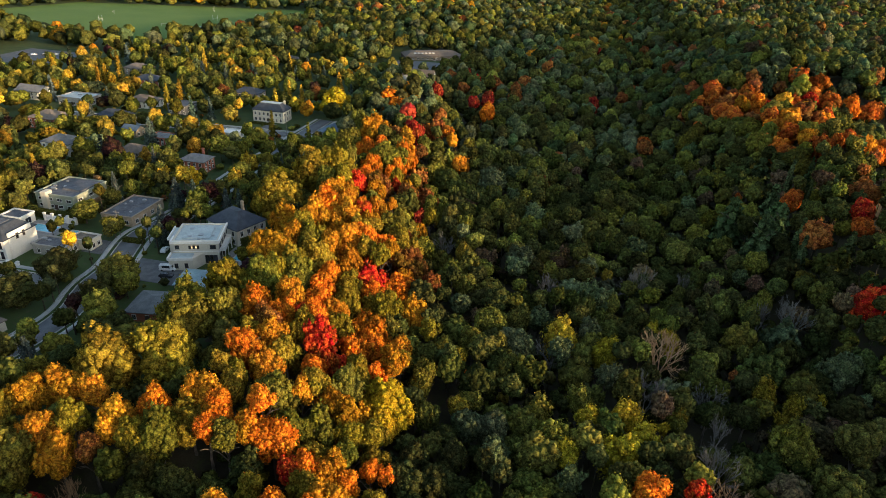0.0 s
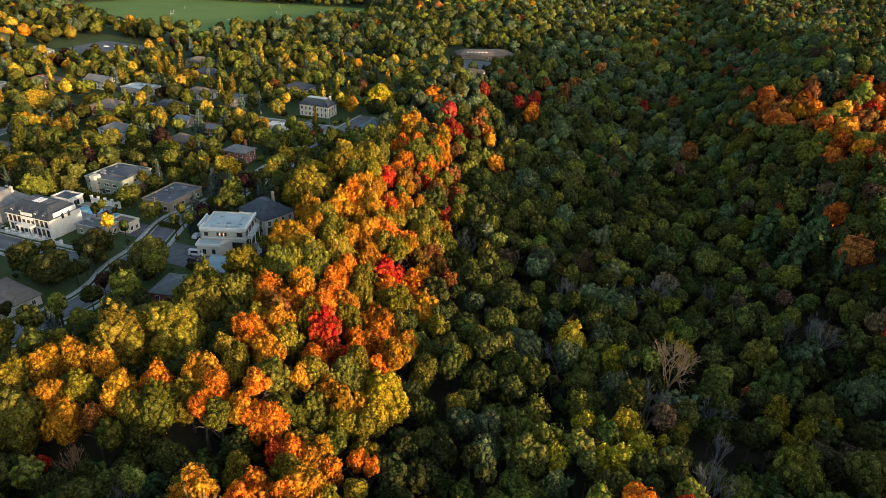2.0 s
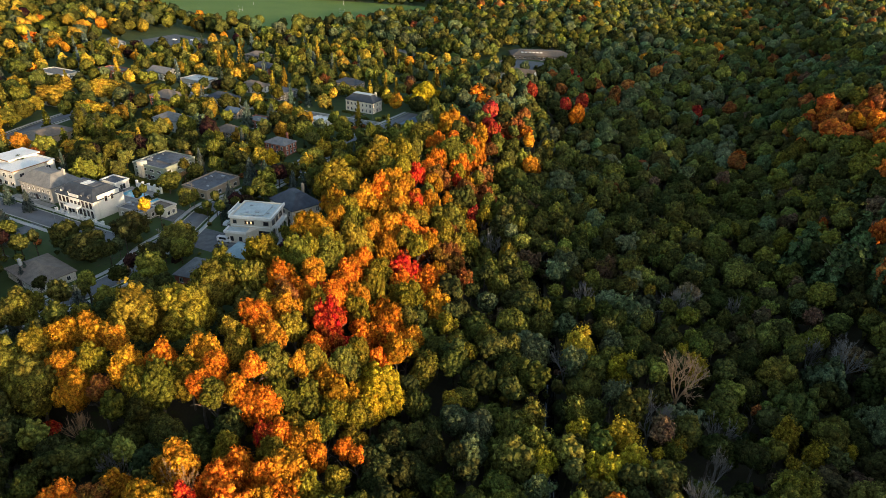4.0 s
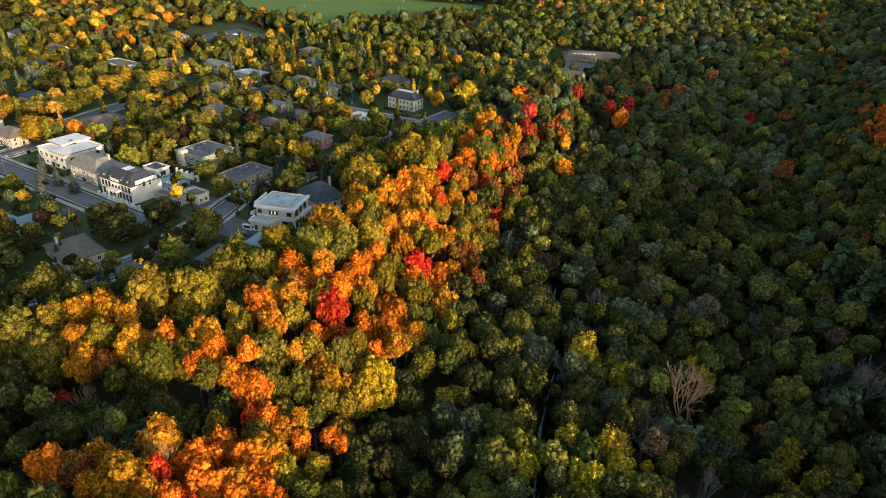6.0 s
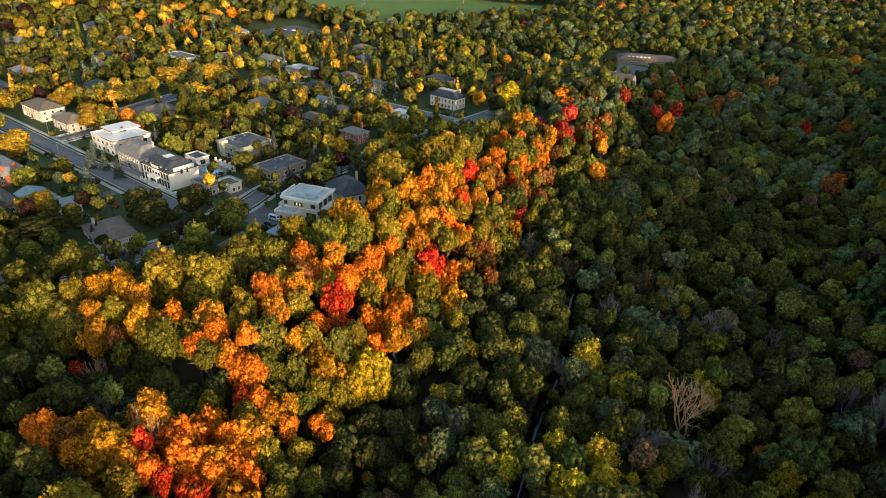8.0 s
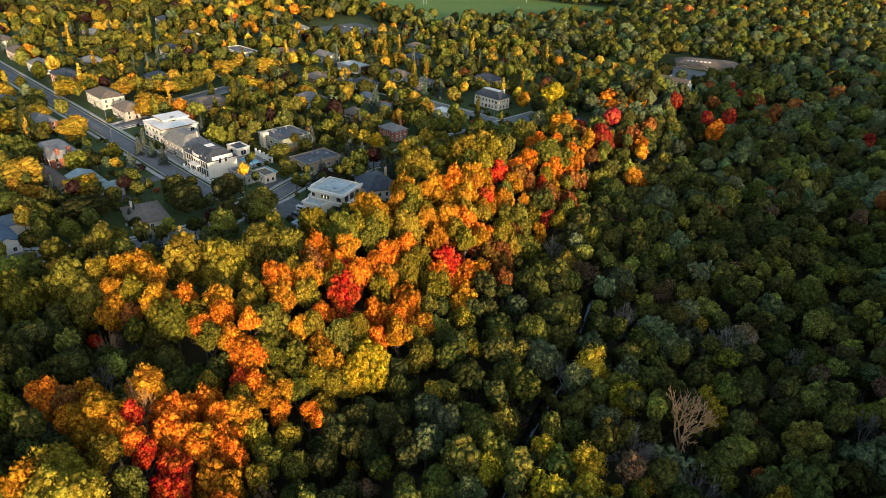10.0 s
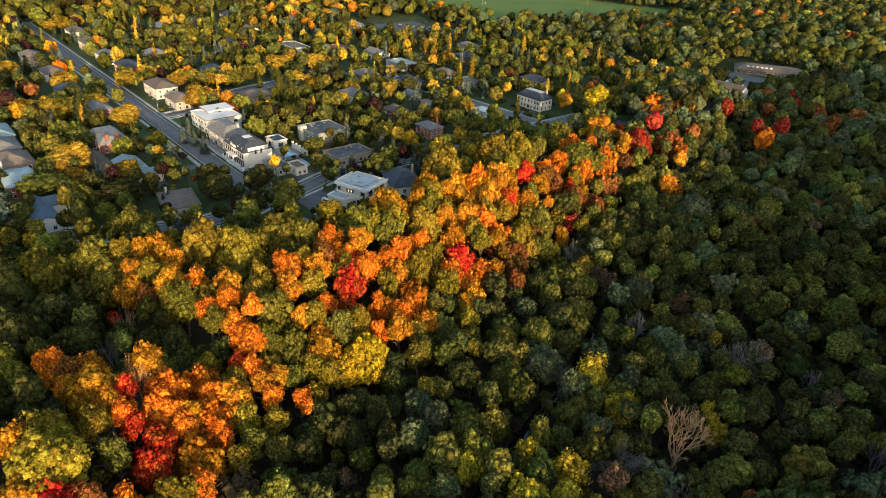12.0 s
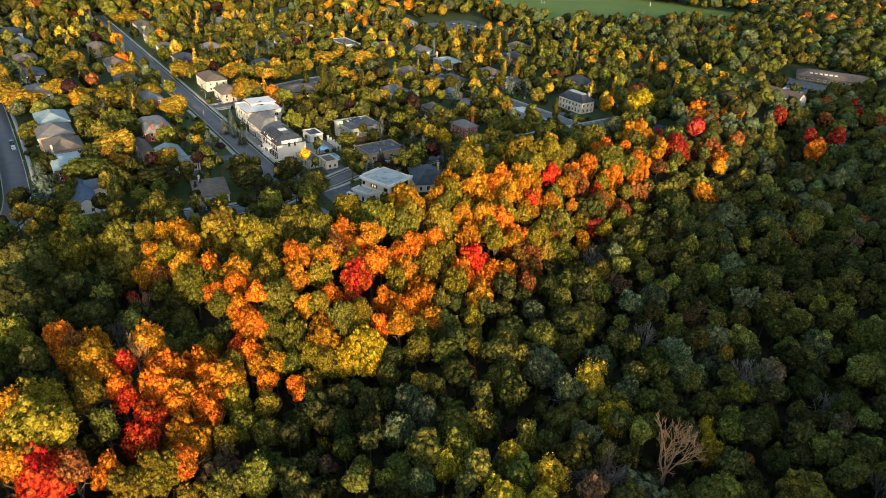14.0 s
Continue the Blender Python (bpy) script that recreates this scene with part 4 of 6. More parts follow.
for i, (x, y, w, dd, e, rf) in enumerate((
        (-450, 126, 20, 12, 6, "hip"), (-340, 76, 22, 13, 6, "hip"), (-385, 78, 20, 13, 6, "hip"), (-430, 78, 18, 13, 6, "hip"), (-480, 80, 20, 13, 6, "gable"), (-530, 78, 20, 13, 6, "hip"),
        (-530, 175, 20, 13, 6, "hip"), (-520, 240, 20, 13, 6, "hip"), (-220, 392, 18, 12, 5, "hip"), (-270, 352, 18, 12, 4, "hip"), (-345, 345, 18, 12, 5, "gable"),
        (-300, 400, 18, 12, 5, "hip"), (-330, 430, 18, 12, 5, "hip"), (-460, 400, 18, 12, 5, "hip"), (-560, 320, 18, 12, 5, "hip"))):
    house("%s house half hidden among garden trees" % ("brown-roofed", "grey-roofed", "slate-roofed")[i % 3], x - w / 2, x + w / 2, y - dd / 2, y + dd / 2, e, rf, 3.0, (TAN, STUCCO, CREAM, BRICK)[i % 4], (SHINGLE, GREYROOF, SLATE)[i % 3], wins=(5, 3))

# the long school building and the gabled hall behind the ravine
school, (a, b, c, d) = house("long low brown-roofed school building with white skylights", -170, -117, 579, 601, 3.4, "hip", 3.2, SHINGLE, SHINGLE, wins=(12, 5), storeys=1, name="school", top=8, win=(1.6, 1.4), turn=28)
for i in range(6):
    part("skylight", boxed((-18 + i * 3.4, -16 + i * 3.4, c + 3.5, c + 8.0, 5.3, 6.0)), WHITE, school, "white roof skylight")
hall, (a, b, c, d) = house("gabled hall with dark brown roof and white end wall", -148, -118, 491, 502, 4.4, "gable", 4.0, STUCCO, SHINGLE, wins=(8, 2), storeys=1, name="hall")


# ---- yards: drives, pools, walls, hedges ----
def slab(name, x0, x1, y0, y1, z, mat, label, cat, kind="structure"):
    cx, cy = (x0 + x1) / 2, (y0 + y1) / 2
    ob = part(name, boxed((x0 - cx, x1 - cx, y0 - cy, y1 - cy, -0.5, z)), mat, None)
    ob.matrix_world = pose(cx, cy, float(land(cx, cy)))
    if name != "lawn":
        HOUSES.append((x0, x1, y0, y1))
    return tagged(ob, label, cat, kind=kind)


slab("driveway", -236, -212, 156.6, 160.5, 0.09, PAVER, "pale paved forecourt drive", "driveway")
slab("driveway", -206, -182, 157.4, 158.2, 0.10, PAVER, "grey paved forecourt", "driveway")
slab("driveway", -169, -161, 172, 182, 0.09, DRIVE, "grey asphalt driveway", "driveway")
slab("driveway", -147, -124, 160, 174, 0.09, DRIVE, "dark asphalt driveway beside the villa", "driveway")
slab("driveway", -182, -176, 331, 343, 0.09, DRIVE, "grey driveway of the manor", "driveway")
slab("driveway", -193, -187, 105, 124, 0.09, DRIVE, "grey driveway", "driveway")
slab("driveway", -205, -199, 124, 145, 0.09, DRIVE, "grey driveway", "driveway")
slab("terrace", -119, -106, 172, 192, 0.10, PAVER, "stone pool terrace", "terrace")
slab("terrace", -203, -186, 176, 190, 0.10, PAVER, "stone terrace behind the mansion", "terrace")
slab("car_park", -472, -415, 425, 480, 0.06, DRIVE, "grey asphalt car park", "car park")
slab("car_park", -168, -128, 524, 570, 0.06, DRIVE, "grey asphalt school car park", "car park")


def pool(x, y, w, l):
    root = new("swimming_pool")
    root.matrix_world = pose(x, y, float(land(x, y)) + 0.1)
    tagged(root, "bright blue garden swimming pool with pale coping", "pool")
    part("coping", boxed((-w / 2 - 0.5, w / 2 + 0.5, -l / 2 - 0.5, -l / 2, -0.4, 0.1), (-w / 2 - 0.5, w / 2 + 0.5, l / 2, l / 2 + 0.5, -0.4, 0.1), (-w / 2 - 0.5, -w / 2, -l / 2, l / 2, -0.4, 0.1), (w / 2, w / 2 + 0.5, -l / 2, l / 2, -0.4, 0.1)), CONCRETE, root)
    part("water", boxed((-w / 2, w / 2, -l / 2, l / 2, -0.4, 0.04)), POOL, root)
    HOUSES.append((x - w / 2 - 1, x + w / 2 + 1, y - l / 2 - 1, y + l / 2 + 1))


pool(-112.5, 186, 5, 8)
pool(-179, 183, 9, 5)
pool(-195, 184, 10, 5)


def wall_run(label, x0, y0, x1, y1, h, mat, caps=4):
    """A garden wall with square piers."""
    n = math.hypot(x1 - x0, y1 - y0)
    root = new("garden_wall")
    root.matrix_world = pose(x0, y0, 0, 0, 0, math.degrees(math.atan2(y1 - y0, x1 - x0)))
    tagged(root, label, "wall")
    part("run", boxed((0, n, -0.15, 0.15, -0.4, h)), mat, root)
    for i in range(caps):
        u = n * i / (caps - 1)
        part("pier", boxed((u - 0.4, u + 0.4, -0.4, 0.4, -0.4, h + 0.7), (u - 0.5, u + 0.5, -0.5, 0.5, h + 0.7, h + 0.9)), mat, root)


wall_run("white forecourt wall with square piers", -207, 156.9, -197, 156.9, 0.7, WHITE)
wall_run("white forecourt wall with square piers", -193, 156.9, -181, 156.9, 0.7, WHITE)
wall_run("white stepped garden wall by the pool", -186, 190.5, -200, 190.5, 2.4, WHITE, 5)
wall_run("brown garden wall beside the villa", -104, 170, -104, 192, 1.0, TAN, 4)


def leafy_box(name, label, cat, x0, x1, y0, y1, h, colour, seed):
    """A clipped hedge or bed: a dark inside under a skin of leaf sprays."""
    q = np.random.default_rng(seed)
    w, l = x1 - x0, y1 - y0
    n = int(min(2600, 26 * (w * l + 2 * h * (w + l))))
    side = q.choice(3, n, p=np.array([w * l, 2 * h * w, 2 * h * l]) / (w * l + 2 * h * w + 2 * h * l))
    p = q.uniform(0, 1, (n, 3)) * (w, l, h)
    nor = np.zeros((n, 3))
    sgn = q.choice((0, 1), n)
    p[side == 0, 2] = h
    nor[side == 0, 2] = 1
    p[side == 1, 1] = (sgn * l)[side == 1]
    nor[side == 1, 1] = (sgn * 2 - 1)[side == 1]
    p[side == 2, 0] = (sgn * w)[side == 2]
    nor[side == 2, 0] = (sgn * 2 - 1)[side == 2]
    v, f = sprays(p + q.normal(scale=0.08, size=p.shape), unit(nor + q.normal(scale=0.4, size=nor.shape)), q.uniform(0.3, 0.55, n), q)
    cv = np.array([(x, y, z) for z in (0, h - 0.1) for x, y in ((0.1, 0.1), (w - 0.1, 0.1), (w - 0.1, l - 0.1), (0.1, l - 0.1))])
    cf = np.array([(4, 5, 6, 7), (0, 1, 5, 4), (1, 2, 6, 5), (2, 3, 7, 6), (3, 0, 4, 7)]) + len(v)
    ob = new(name, quick_mesh(name, np.concatenate([v, cv]), np.concatenate([f, cf]), LEAF_PLAIN))
    ob.matrix_world = pose(x0, y0, float(land(x0, y0)) - 0.05)
    ob.color = (*COLOUR[colour], 1)
    HOUSES.append((x0, x1, y0, y1))
    return tagged(ob, label, cat)


for i, (x0, x1, y0, y1, h) in enumerate(((-208, -184, 192, 194, 3.2), (-262, -238, 158.4, 160, 1.2), (-214, -211, 164, 181, 2.6), (-121, -108, 193, 196, 3.0), (-238, -235, 162, 176, 2.2), (-160, -152, 183, 185, 1.4), (-192, -178, 340, 341.5, 1.0))):
    leafy_box("hedge", "clipped dark green garden hedge", "hedge", x0, x1, y0, y1, h, "green", i)


# ---- sports field ----
def sheet(name, pts, z, mat, label, cat):
    bm = bmesh.new()
    top = [bm.verts.new((x, y, z)) for x, y in pts]
    low = [bm.verts.new((x, y, z - 0.6)) for x, y in pts]
    bm.faces.new(top)
    for i in range(len(pts)):
        j = (i + 1) % len(pts)
        bm.faces.new((low[i], low[j], top[j], top[i]))
    return tagged(part(name, bm, mat, None), label, cat, kind="structure")


FIELD_EDGE = [(-690, 655), (-612, 592), (-490, 552), (-425, 556), (-375, 600), (-352, 690), (-322, 800), (-375, 842), (-520, 805), (-660, 765)]
sheet("sports_field", FIELD_EDGE, 0.16, TURF, "wide mown green sports field", "field")
sheet("pitch_pad", [(-420, 655), (-398, 640), (-385, 662), (-408, 678)], 0.2, TEAL, "pale blue-green paved court in the grass", "court")
sheet("park_lawn", [(-232, 520), (-172, 500), (-168, 520), (-215, 560)], float(land(-200, 520)) + 0.5, TURF, "small green lawn", "lawn")


def goal(x, y, turn, h):
    root = new("goal_posts")
    root.matrix_world = pose(x, y, 0.15, 0, 0, turn)
    tagged(root, "white goal posts on the grass", "goal", "goals")
    for u in (-2.8, 2.8):
        part("post", boxed((u - 0.06, u + 0.06, -0.06, 0.06, 0, h)), WHITE, root)
    part("crossbar", boxed((-2.72, 2.72, -0.06, 0.06, 2.3, 2.42)), WHITE, root)


for i, (x, y) in enumerate(((-452, 640), (-430, 705), (-405, 760), (-530, 640), (-560, 700), (-470, 770))):
    goal(x, y, 30 + 20 * i, 6 if i % 2 else 2.6)


# ---- creek in the ravine ----
creek_line = smooth_line([(22, 90), (4, 138), (-4, 163), (-6, 176), (-13, 194), (-22, 210), (-30, 238), (-22, 266), (3, 302), (8, 350), (10, 420), (5, 470)], 3)
ribbon("creek", creek_line, -2.4, 2.4, -0.4, 0.25, WATER, "narrow dark creek on the ravine floor", "water")


# ---- street furniture and vehicles ----
def utility_pole(x, y, turn, h=10.5):
    root = new("utility_pole")
    root.matrix_world = pose(x, y, float(land(x, y)), 0, 0, turn)
    tagged(root, "weathered wooden utility pole with crossarm", "pole", "utility poles")
    v, f = [], []
    limb(v, f, (0, 0, -0.4), (0, 0, h), 0.17, 0.11, 8)
    shaft = new("shaft", quick_mesh("shaft", np.array(v), np.array(f), BARK_GREY))
    shaft.parent = root
    part("crossarm", boxed((-1.2, 1.2, -0.07, 0.07, h - 0.9, h - 0.72)), BARK_GREY, root)
    for u in (-1.0, 0, 1.0):
        part("insulator", boxed((u - 0.06, u + 0.06, -0.06, 0.06, h - 0.72, h - 0.5)), STEEL, root)
    part("lamp_arm", boxed((-0.04, 0.04, -2.2, -0.1, h - 2.4, h - 2.3), (-0.12, 0.12, -2.8, -2.1, h - 2.5, h - 2.34)), STEEL, root, "grey street lamp arm")
    return (x, y, h)


def cable(p, q, off):
    """A sagging wire between two pole tops."""
    cu = bpy.data.curves.new("overhead_wire", "CURVE")
    cu.dimensions, cu.bevel_depth, cu.bevel_resolution = "3D", 0.02, 1
    sp = cu.splines.new("POLY")
    sp.points.add(8)
    for i in range(9):
        u = i / 8
        sp.points[i].co = (p[0] + (q[0] - p[0]) * u + off, p[1] + (q[1] - p[1]) * u, (p[2] - 0.5) + (q[2] - p[2]) * u - 1.1 * 4 * u * (1 - u) / 4, 1)
    cu.materials.append(RUBBER)
    tagged(new("overhead_wire", cu), "thin dark sagging overhead wire", "wire", "overhead wires")


poles = [utility_pole(x, y, tr) for x, y, tr in ((-140, 92, 20), (-138.2, 117.4, 10), (-143, 150, 0), (-164, 187, 0), (-148, 222, 0), (-149, 262, 0), (-149, 300, 0), (-165, 332, 90))]
for p, q in zip(poles[:-1], poles[1:]):
    for off in (-1.0, 0.0, 1.0):
        cable(p, q, off)


def street_lamp(x, y, turn):
    root = new("street_lamp")
    root.matrix_world = pose(x, y, 0.0, 0, 0, turn)
    tagged(root, "slim grey street lamp with curved arm", "street lamp", "street lamps")
    v, f = [], []
    limb(v, f, (0, 0, -0.3), (0, 0, 8.2), 0.11, 0.07, 8)
    limb(v, f, (0, 0, 8.2), (0, 1.6, 8.9), 0.05, 0.04, 6)
    sh = new("post", quick_mesh("post", np.array(v), np.array(f), STEEL))
    sh.parent = root
    part("head", boxed((-0.15, 0.15, 1.5, 2.3, 8.82, 8.98)), STEEL, root)


for x, y, tr in ((-190, 144.6, 0), (-222, 156, 180), (-255, 144.6, 0), (-290, 156, 180), (-325, 144.6, 0), (-365, 156, 180), (-215, 60, 180), (-260, 60, 180)):
    street_lamp(x, y, tr)


def vehicle(x, y, turn, mat, label, long=4.6, tall=1.5, van=False):
    root = new("van" if van else "car")
    root.matrix_world = pose(x, y, float(land(x, y)) + 0.1, 0, 0, turn)
    tagged(root, label, "van" if van else "car", "parked vehicles")
    l, w = long / 2, 0.92
    prof = [(-l, 0.3), (l, 0.3), (l, 0.75), (l - 0.15, 0.85), (l - 1.2, 0.95), (l - 1.9, tall), (-l + 0.9, tall), (-l + 0.1, 0.95), (-l, 0.8)]
    if van:
        prof = [(-l, 0.35), (l, 0.35), (l, 0.9), (l - 0.7, 1.1), (l - 1.4, tall), (-l + 0.1, tall), (-l, tall - 0.15)]
    bm = bmesh.new()
    ends = [[bm.verts.new((px, s * (w if pz < 1 else w * 0.86), pz)) for px, pz in prof] for s in (-1, 1)]
    n = len(prof)
    for i in range(n):
        bm.faces.new((ends[0][i], ends[0][(i + 1) % n], ends[1][(i + 1) % n], ends[1][i]))
    for e in ends:
        bm.faces.new(e)
    bmesh.ops.recalc_face_normals(bm, faces=bm.faces)
    part("body", bm, mat, root)
    part("side_glass", boxed((-l + 1.0, l - 1.8, -w * 0.93, w * 0.93, 1.02, tall - 0.12)), GLASS, root, "dark side windows")
    part("windscreen", boxed((l - 1.75 if not van else l - 1.15, l - 1.4 if not van else l - 0.85, -0.7, 0.7, 1.0, tall - 0.2)), GLASS, root)
    for u in (-l + 0.85, l - 0.85):
        for s in (-1, 1):
            v = [(u + 0.33 * math.cos(k * 0.5236), s * w + o, 0.33 + 0.33 * math.sin(k * 0.5236)) for o in (-0.1, 0.1) for k in range(12)]
            f = [(k, (k + 1) % 12, 12 + (k + 1) % 12, 12 + k) for k in range(12)]
            bw = bmesh.new()
            bv = [bw.verts.new(q) for q in v]
            for q in f:
                bw.faces.new([bv[i] for i in q])
            bw.faces.new(bv[:12])
            bw.faces.new(bv[12:])
            part("wheel", bw, RUBBER, root)


vehicle(-131.7, 168.8, 15, CARWHITE, "white van parked on the drive", 5.4, 2.2, True)
vehicle(-129.5, 164.6, 10, CARDARK, "dark car parked on the drive")
vehicle(-141, 181, 100, CARWHITE, "silver-white car beside the villa")
vehicle(-199, 56.6, 0, CARBLUE, "blue car parked at the kerb")
vehicle(-268, 56.4, 0, CARDARK, "dark car parked at the kerb")
vehicle(-259, 56.4, 0, CARWHITE, "white car parked at the kerb")
vehicle(-209, 249, 20, CARWHITE, "white car on a drive among trees")
vehicle(-211, 256.5, 20, CARWHITE, "dark car on a drive among trees")
for i in range(5):
    vehicle(-455 + i * 7, 452 + i * 4, 60, CARWHITE if i % 2 else CARDARK, "small car in the car park")
    vehicle(-160 + i * 6, 530 + (i % 2) * 14, 90, CARDARK if i % 2 else CARWHITE, "small car in the school car park")
# open yards and lawns in front of the houses
YARDS = [(-300, -176, 130, 146), (-300, -210, 156, 163), (-212, -176, 150, 158), (-150, -120, 156, 174), (-118, -104, 168, 192), (-197, -158, 328, 346), (-195, -164, 180, 199), (-165, -158, 190, 222), (-194, -188, 196, 222), (-240, -212, 155, 161), (-176, -146, 104, 112), (-196, -164, 62, 71),
         (-170, -158, 250, 268), (-190, -166, 244, 256), (-262, -238, 155, 164), (-240, -232, 108, 127), (-224, -192, 104, 113), (-300, -226, 60, 68), (-116, -110, 194, 206), (-160, -124, 482, 494), (-165, -125, 552, 572)]
KEEP_OUT += HOUSES + YARDS


# ---- the trees that stand out ----
for x, y, h, rad in (
    (-133.6, 92.4, 19.2, 5.9), (-28.8, 84.7, 17.7, 3.9), (-24.7, 89.2, 17.6, 3.7), (-41.9, 103.2, 17.1, 2.9), (-118.5, 320.7, 20.1, 7.2), (-9.8, 74.4, 22.2, 4.4),
    (-10.3, 82.6, 20.8, 4.5),
):
    tree(x, y, h, rad, "lime", "maple")
for x, y, h, rad in (
    (-118.7, 76.9, 19.9, 6.9), (-108.3, 78.9, 20, 7.1), (-79.7, 90.3, 18.6, 5.1), (-65.7, 93.4, 17.5, 3.5), (-97.1, 129.2, 20.4, 7.7), (-102, 136.5, 19.6, 6.5),
    (-90.1, 135.9, 19.4, 6.3), (-87.7, 155.1, 20.3, 7.5), (-80.7, 162, 19, 5.6), (-63.5, 108.5, 19.6, 6.5), (-56.2, 103.7, 18.2, 4.5), (-51.3, 107.4, 18.4, 4.9),
    (-33.8, 138.3, 18.2, 4.5), (-54.6, 214.8, 18.9, 5.6), (-86.9, 185.2, 18.7, 5.2), (-110.3, 287.9, 19.9, 6.9), (-88.1, 276.1, 21.8, 9.6), (-65.7, 223.9, 20.8, 8.2),
    (-69.4, 44.9, 19.6, 5.6), (-118.1, 61.5, 21.8, 8),
):
    tree(x, y, h, rad, "olive", "maple")
for x, y, h, rad in (
    (-115.6, 84.5, 17.9, 4.2), (-98.9, 87.7, 17.7, 3.9), (-84.1, 88.2, 17.7, 3.7), (-104.1, 106.4, 20.8, 8.2), (-93.2, 114.7, 20.8, 8.2), (-66.5, 124.5, 18, 4.2),
    (-77.5, 112.7, 17.1, 2.9), (-97.8, 151.3, 19.6, 6.6), (-64.7, 163.4, 19.7, 6.7), (-43.9, 109.5, 17.6, 3.6), (-38.9, 112.7, 17.6, 3.7), (-45.9, 89.2, 17.7, 3.8),
    (-35.3, 85.9, 17.8, 3.9), (-32.1, 92.6, 17.4, 3.4), (-41.2, 142.7, 17.5, 3.5), (-36.8, 161.4, 17.6, 3.7), (-66.7, 171.7, 17.9, 4.1), (-110.6, 241.3, 23.8, 9.6),
    (-101.8, 251.7, 22.9, 8.4), (-112, 215.1, 21.7, 9.5), (-87.4, 159.8, 18.7, 5.2), (-84.9, 168.9, 18.5, 4.9), (-79.2, 177.9, 19.5, 6.3), (-29.2, 45.7, 25, 7.2),
):
    tree(x, y, h, rad, "brass", "maple")
for x, y, h, rad in (
    (-18.2, 64.1, 22.4, 5), (-15.6, 58.5, 22.6, 4.4),
):
    tree(x, y, h, rad, "brass", "maple")
for x, y, h, rad in (
    (-112.2, 91.2, 18.2, 4.6), (-107.6, 95.7, 18.7, 5.3), (-104, 83.8, 18, 4.2), (-98.4, 81.7, 18.5, 4.9), (-100, 95.6, 17.5, 3.5), (-90, 90.3, 18, 4.3),
    (-76.7, 102.6, 18.6, 5.1), (-59.3, 60.5, 17.3, 3.3), (-49.5, 59.1, 19.3, 6.1), (-52.2, 55.3, 17.5, 3.5), (-44.4, 60, 17.7, 3.8), (-38.2, 74.1, 17.4, 3.4),
    (-72.9, 128.1, 18.3, 4.7), (-67.4, 116.4, 18.2, 4.5), (-58, 114.6, 17.2, 3.2), (-50.4, 116.5, 18.6, 5.1), (-44.4, 114.9, 19.2, 5.9), (-62.7, 97, 17.5, 3.5),
    (-43.6, 95.6, 17.4, 3.4), (-43.7, 99.7, 17.2, 3.2), (-40.2, 86.4, 19.1, 5.8), (-42.8, 149.4, 17.8, 4), (-45.1, 170.5, 18.6, 5.1), (-76.3, 195.3, 19.4, 6.2),
):
    tree(x, y, h, rad, "gold", "maple")
for x, y, h, rad in (
    (-71.2, 185.3, 18.9, 5.6), (-100.3, 195.1, 18.6, 5.1), (-92.9, 184.7, 18.1, 4.4), (-95.6, 173.5, 20.1, 7.3), (-92.6, 203, 19.6, 6.5), (-80.1, 186.4, 18.1, 4.3),
    (-93.5, 227.9, 19.3, 6), (-83.8, 212.1, 19.7, 6.6), (-88.6, 230.8, 17.5, 3.5), (-74.8, 214.9, 18, 4.3), (-105.6, 315, 20.6, 7.9), (-72.9, 238.8, 16.6, 2.3),
    (-24.9, 40.9, 23, 3.9), (-115, 412.5, 15.4, 7.4),
):
    tree(x, y, h, rad, "gold", "maple")
for x, y, h, rad in (
    (-91.5, 83.5, 17.1, 3), (-59, 57, 17.4, 3.5), (-76, 134, 18.3, 4.6), (-54.5, 199.9, 20.3, 7.5), (-61.3, 219.3, 18, 4.3), (-43.5, 190, 17.5, 3.6),
    (-83.3, 250.3, 19.5, 6.3), (-63.2, 259.9, 19.5, 6.4), (-79.4, 336.4, 20, 7.1), (-71.1, 252.7, 19.1, 5.8), (-21.2, 50.1, 22.3, 3.7),
):
    tree(x, y, h, rad, "rust", "maple")
for x, y, h, rad in (
    (-84.1, 95.2, 17.8, 4), (-70.3, 99, 17.8, 3.9), (-69.9, 93.4, 17.5, 3.5), (-61.8, 97.3, 17.8, 4), (-64, 53.8, 17.9, 4.1), (-46.6, 72.4, 18.3, 4.7),
    (-50.1, 82.3, 18.6, 5.1), (-39.8, 69.7, 18.3, 4.7), (-39.8, 61.9, 17.4, 3.3), (-82.9, 140.2, 18.8, 5.4), (-75.3, 120.9, 18.9, 5.5), (-73.7, 139.7, 18.6, 5.1),
    (-67.9, 146.3, 18.3, 4.6), (-72.5, 162.6, 18.2, 4.6), (-73.1, 171.2, 17.9, 4.1), (-54.4, 140.4, 18.3, 4.6), (-45.5, 132.3, 17.6, 3.7), (-54, 152.8, 19.9, 6.9),
    (-49.8, 143.2, 18.3, 4.6), (-58.9, 123.4, 17.6, 3.6), (-57.4, 98.4, 18.5, 5), (-48.7, 94.6, 17.5, 3.5), (-39, 95.2, 17.3, 3.2), (-36.1, 101.8, 16.9, 2.7),
):
    tree(x, y, h, rad, "orange", "maple")
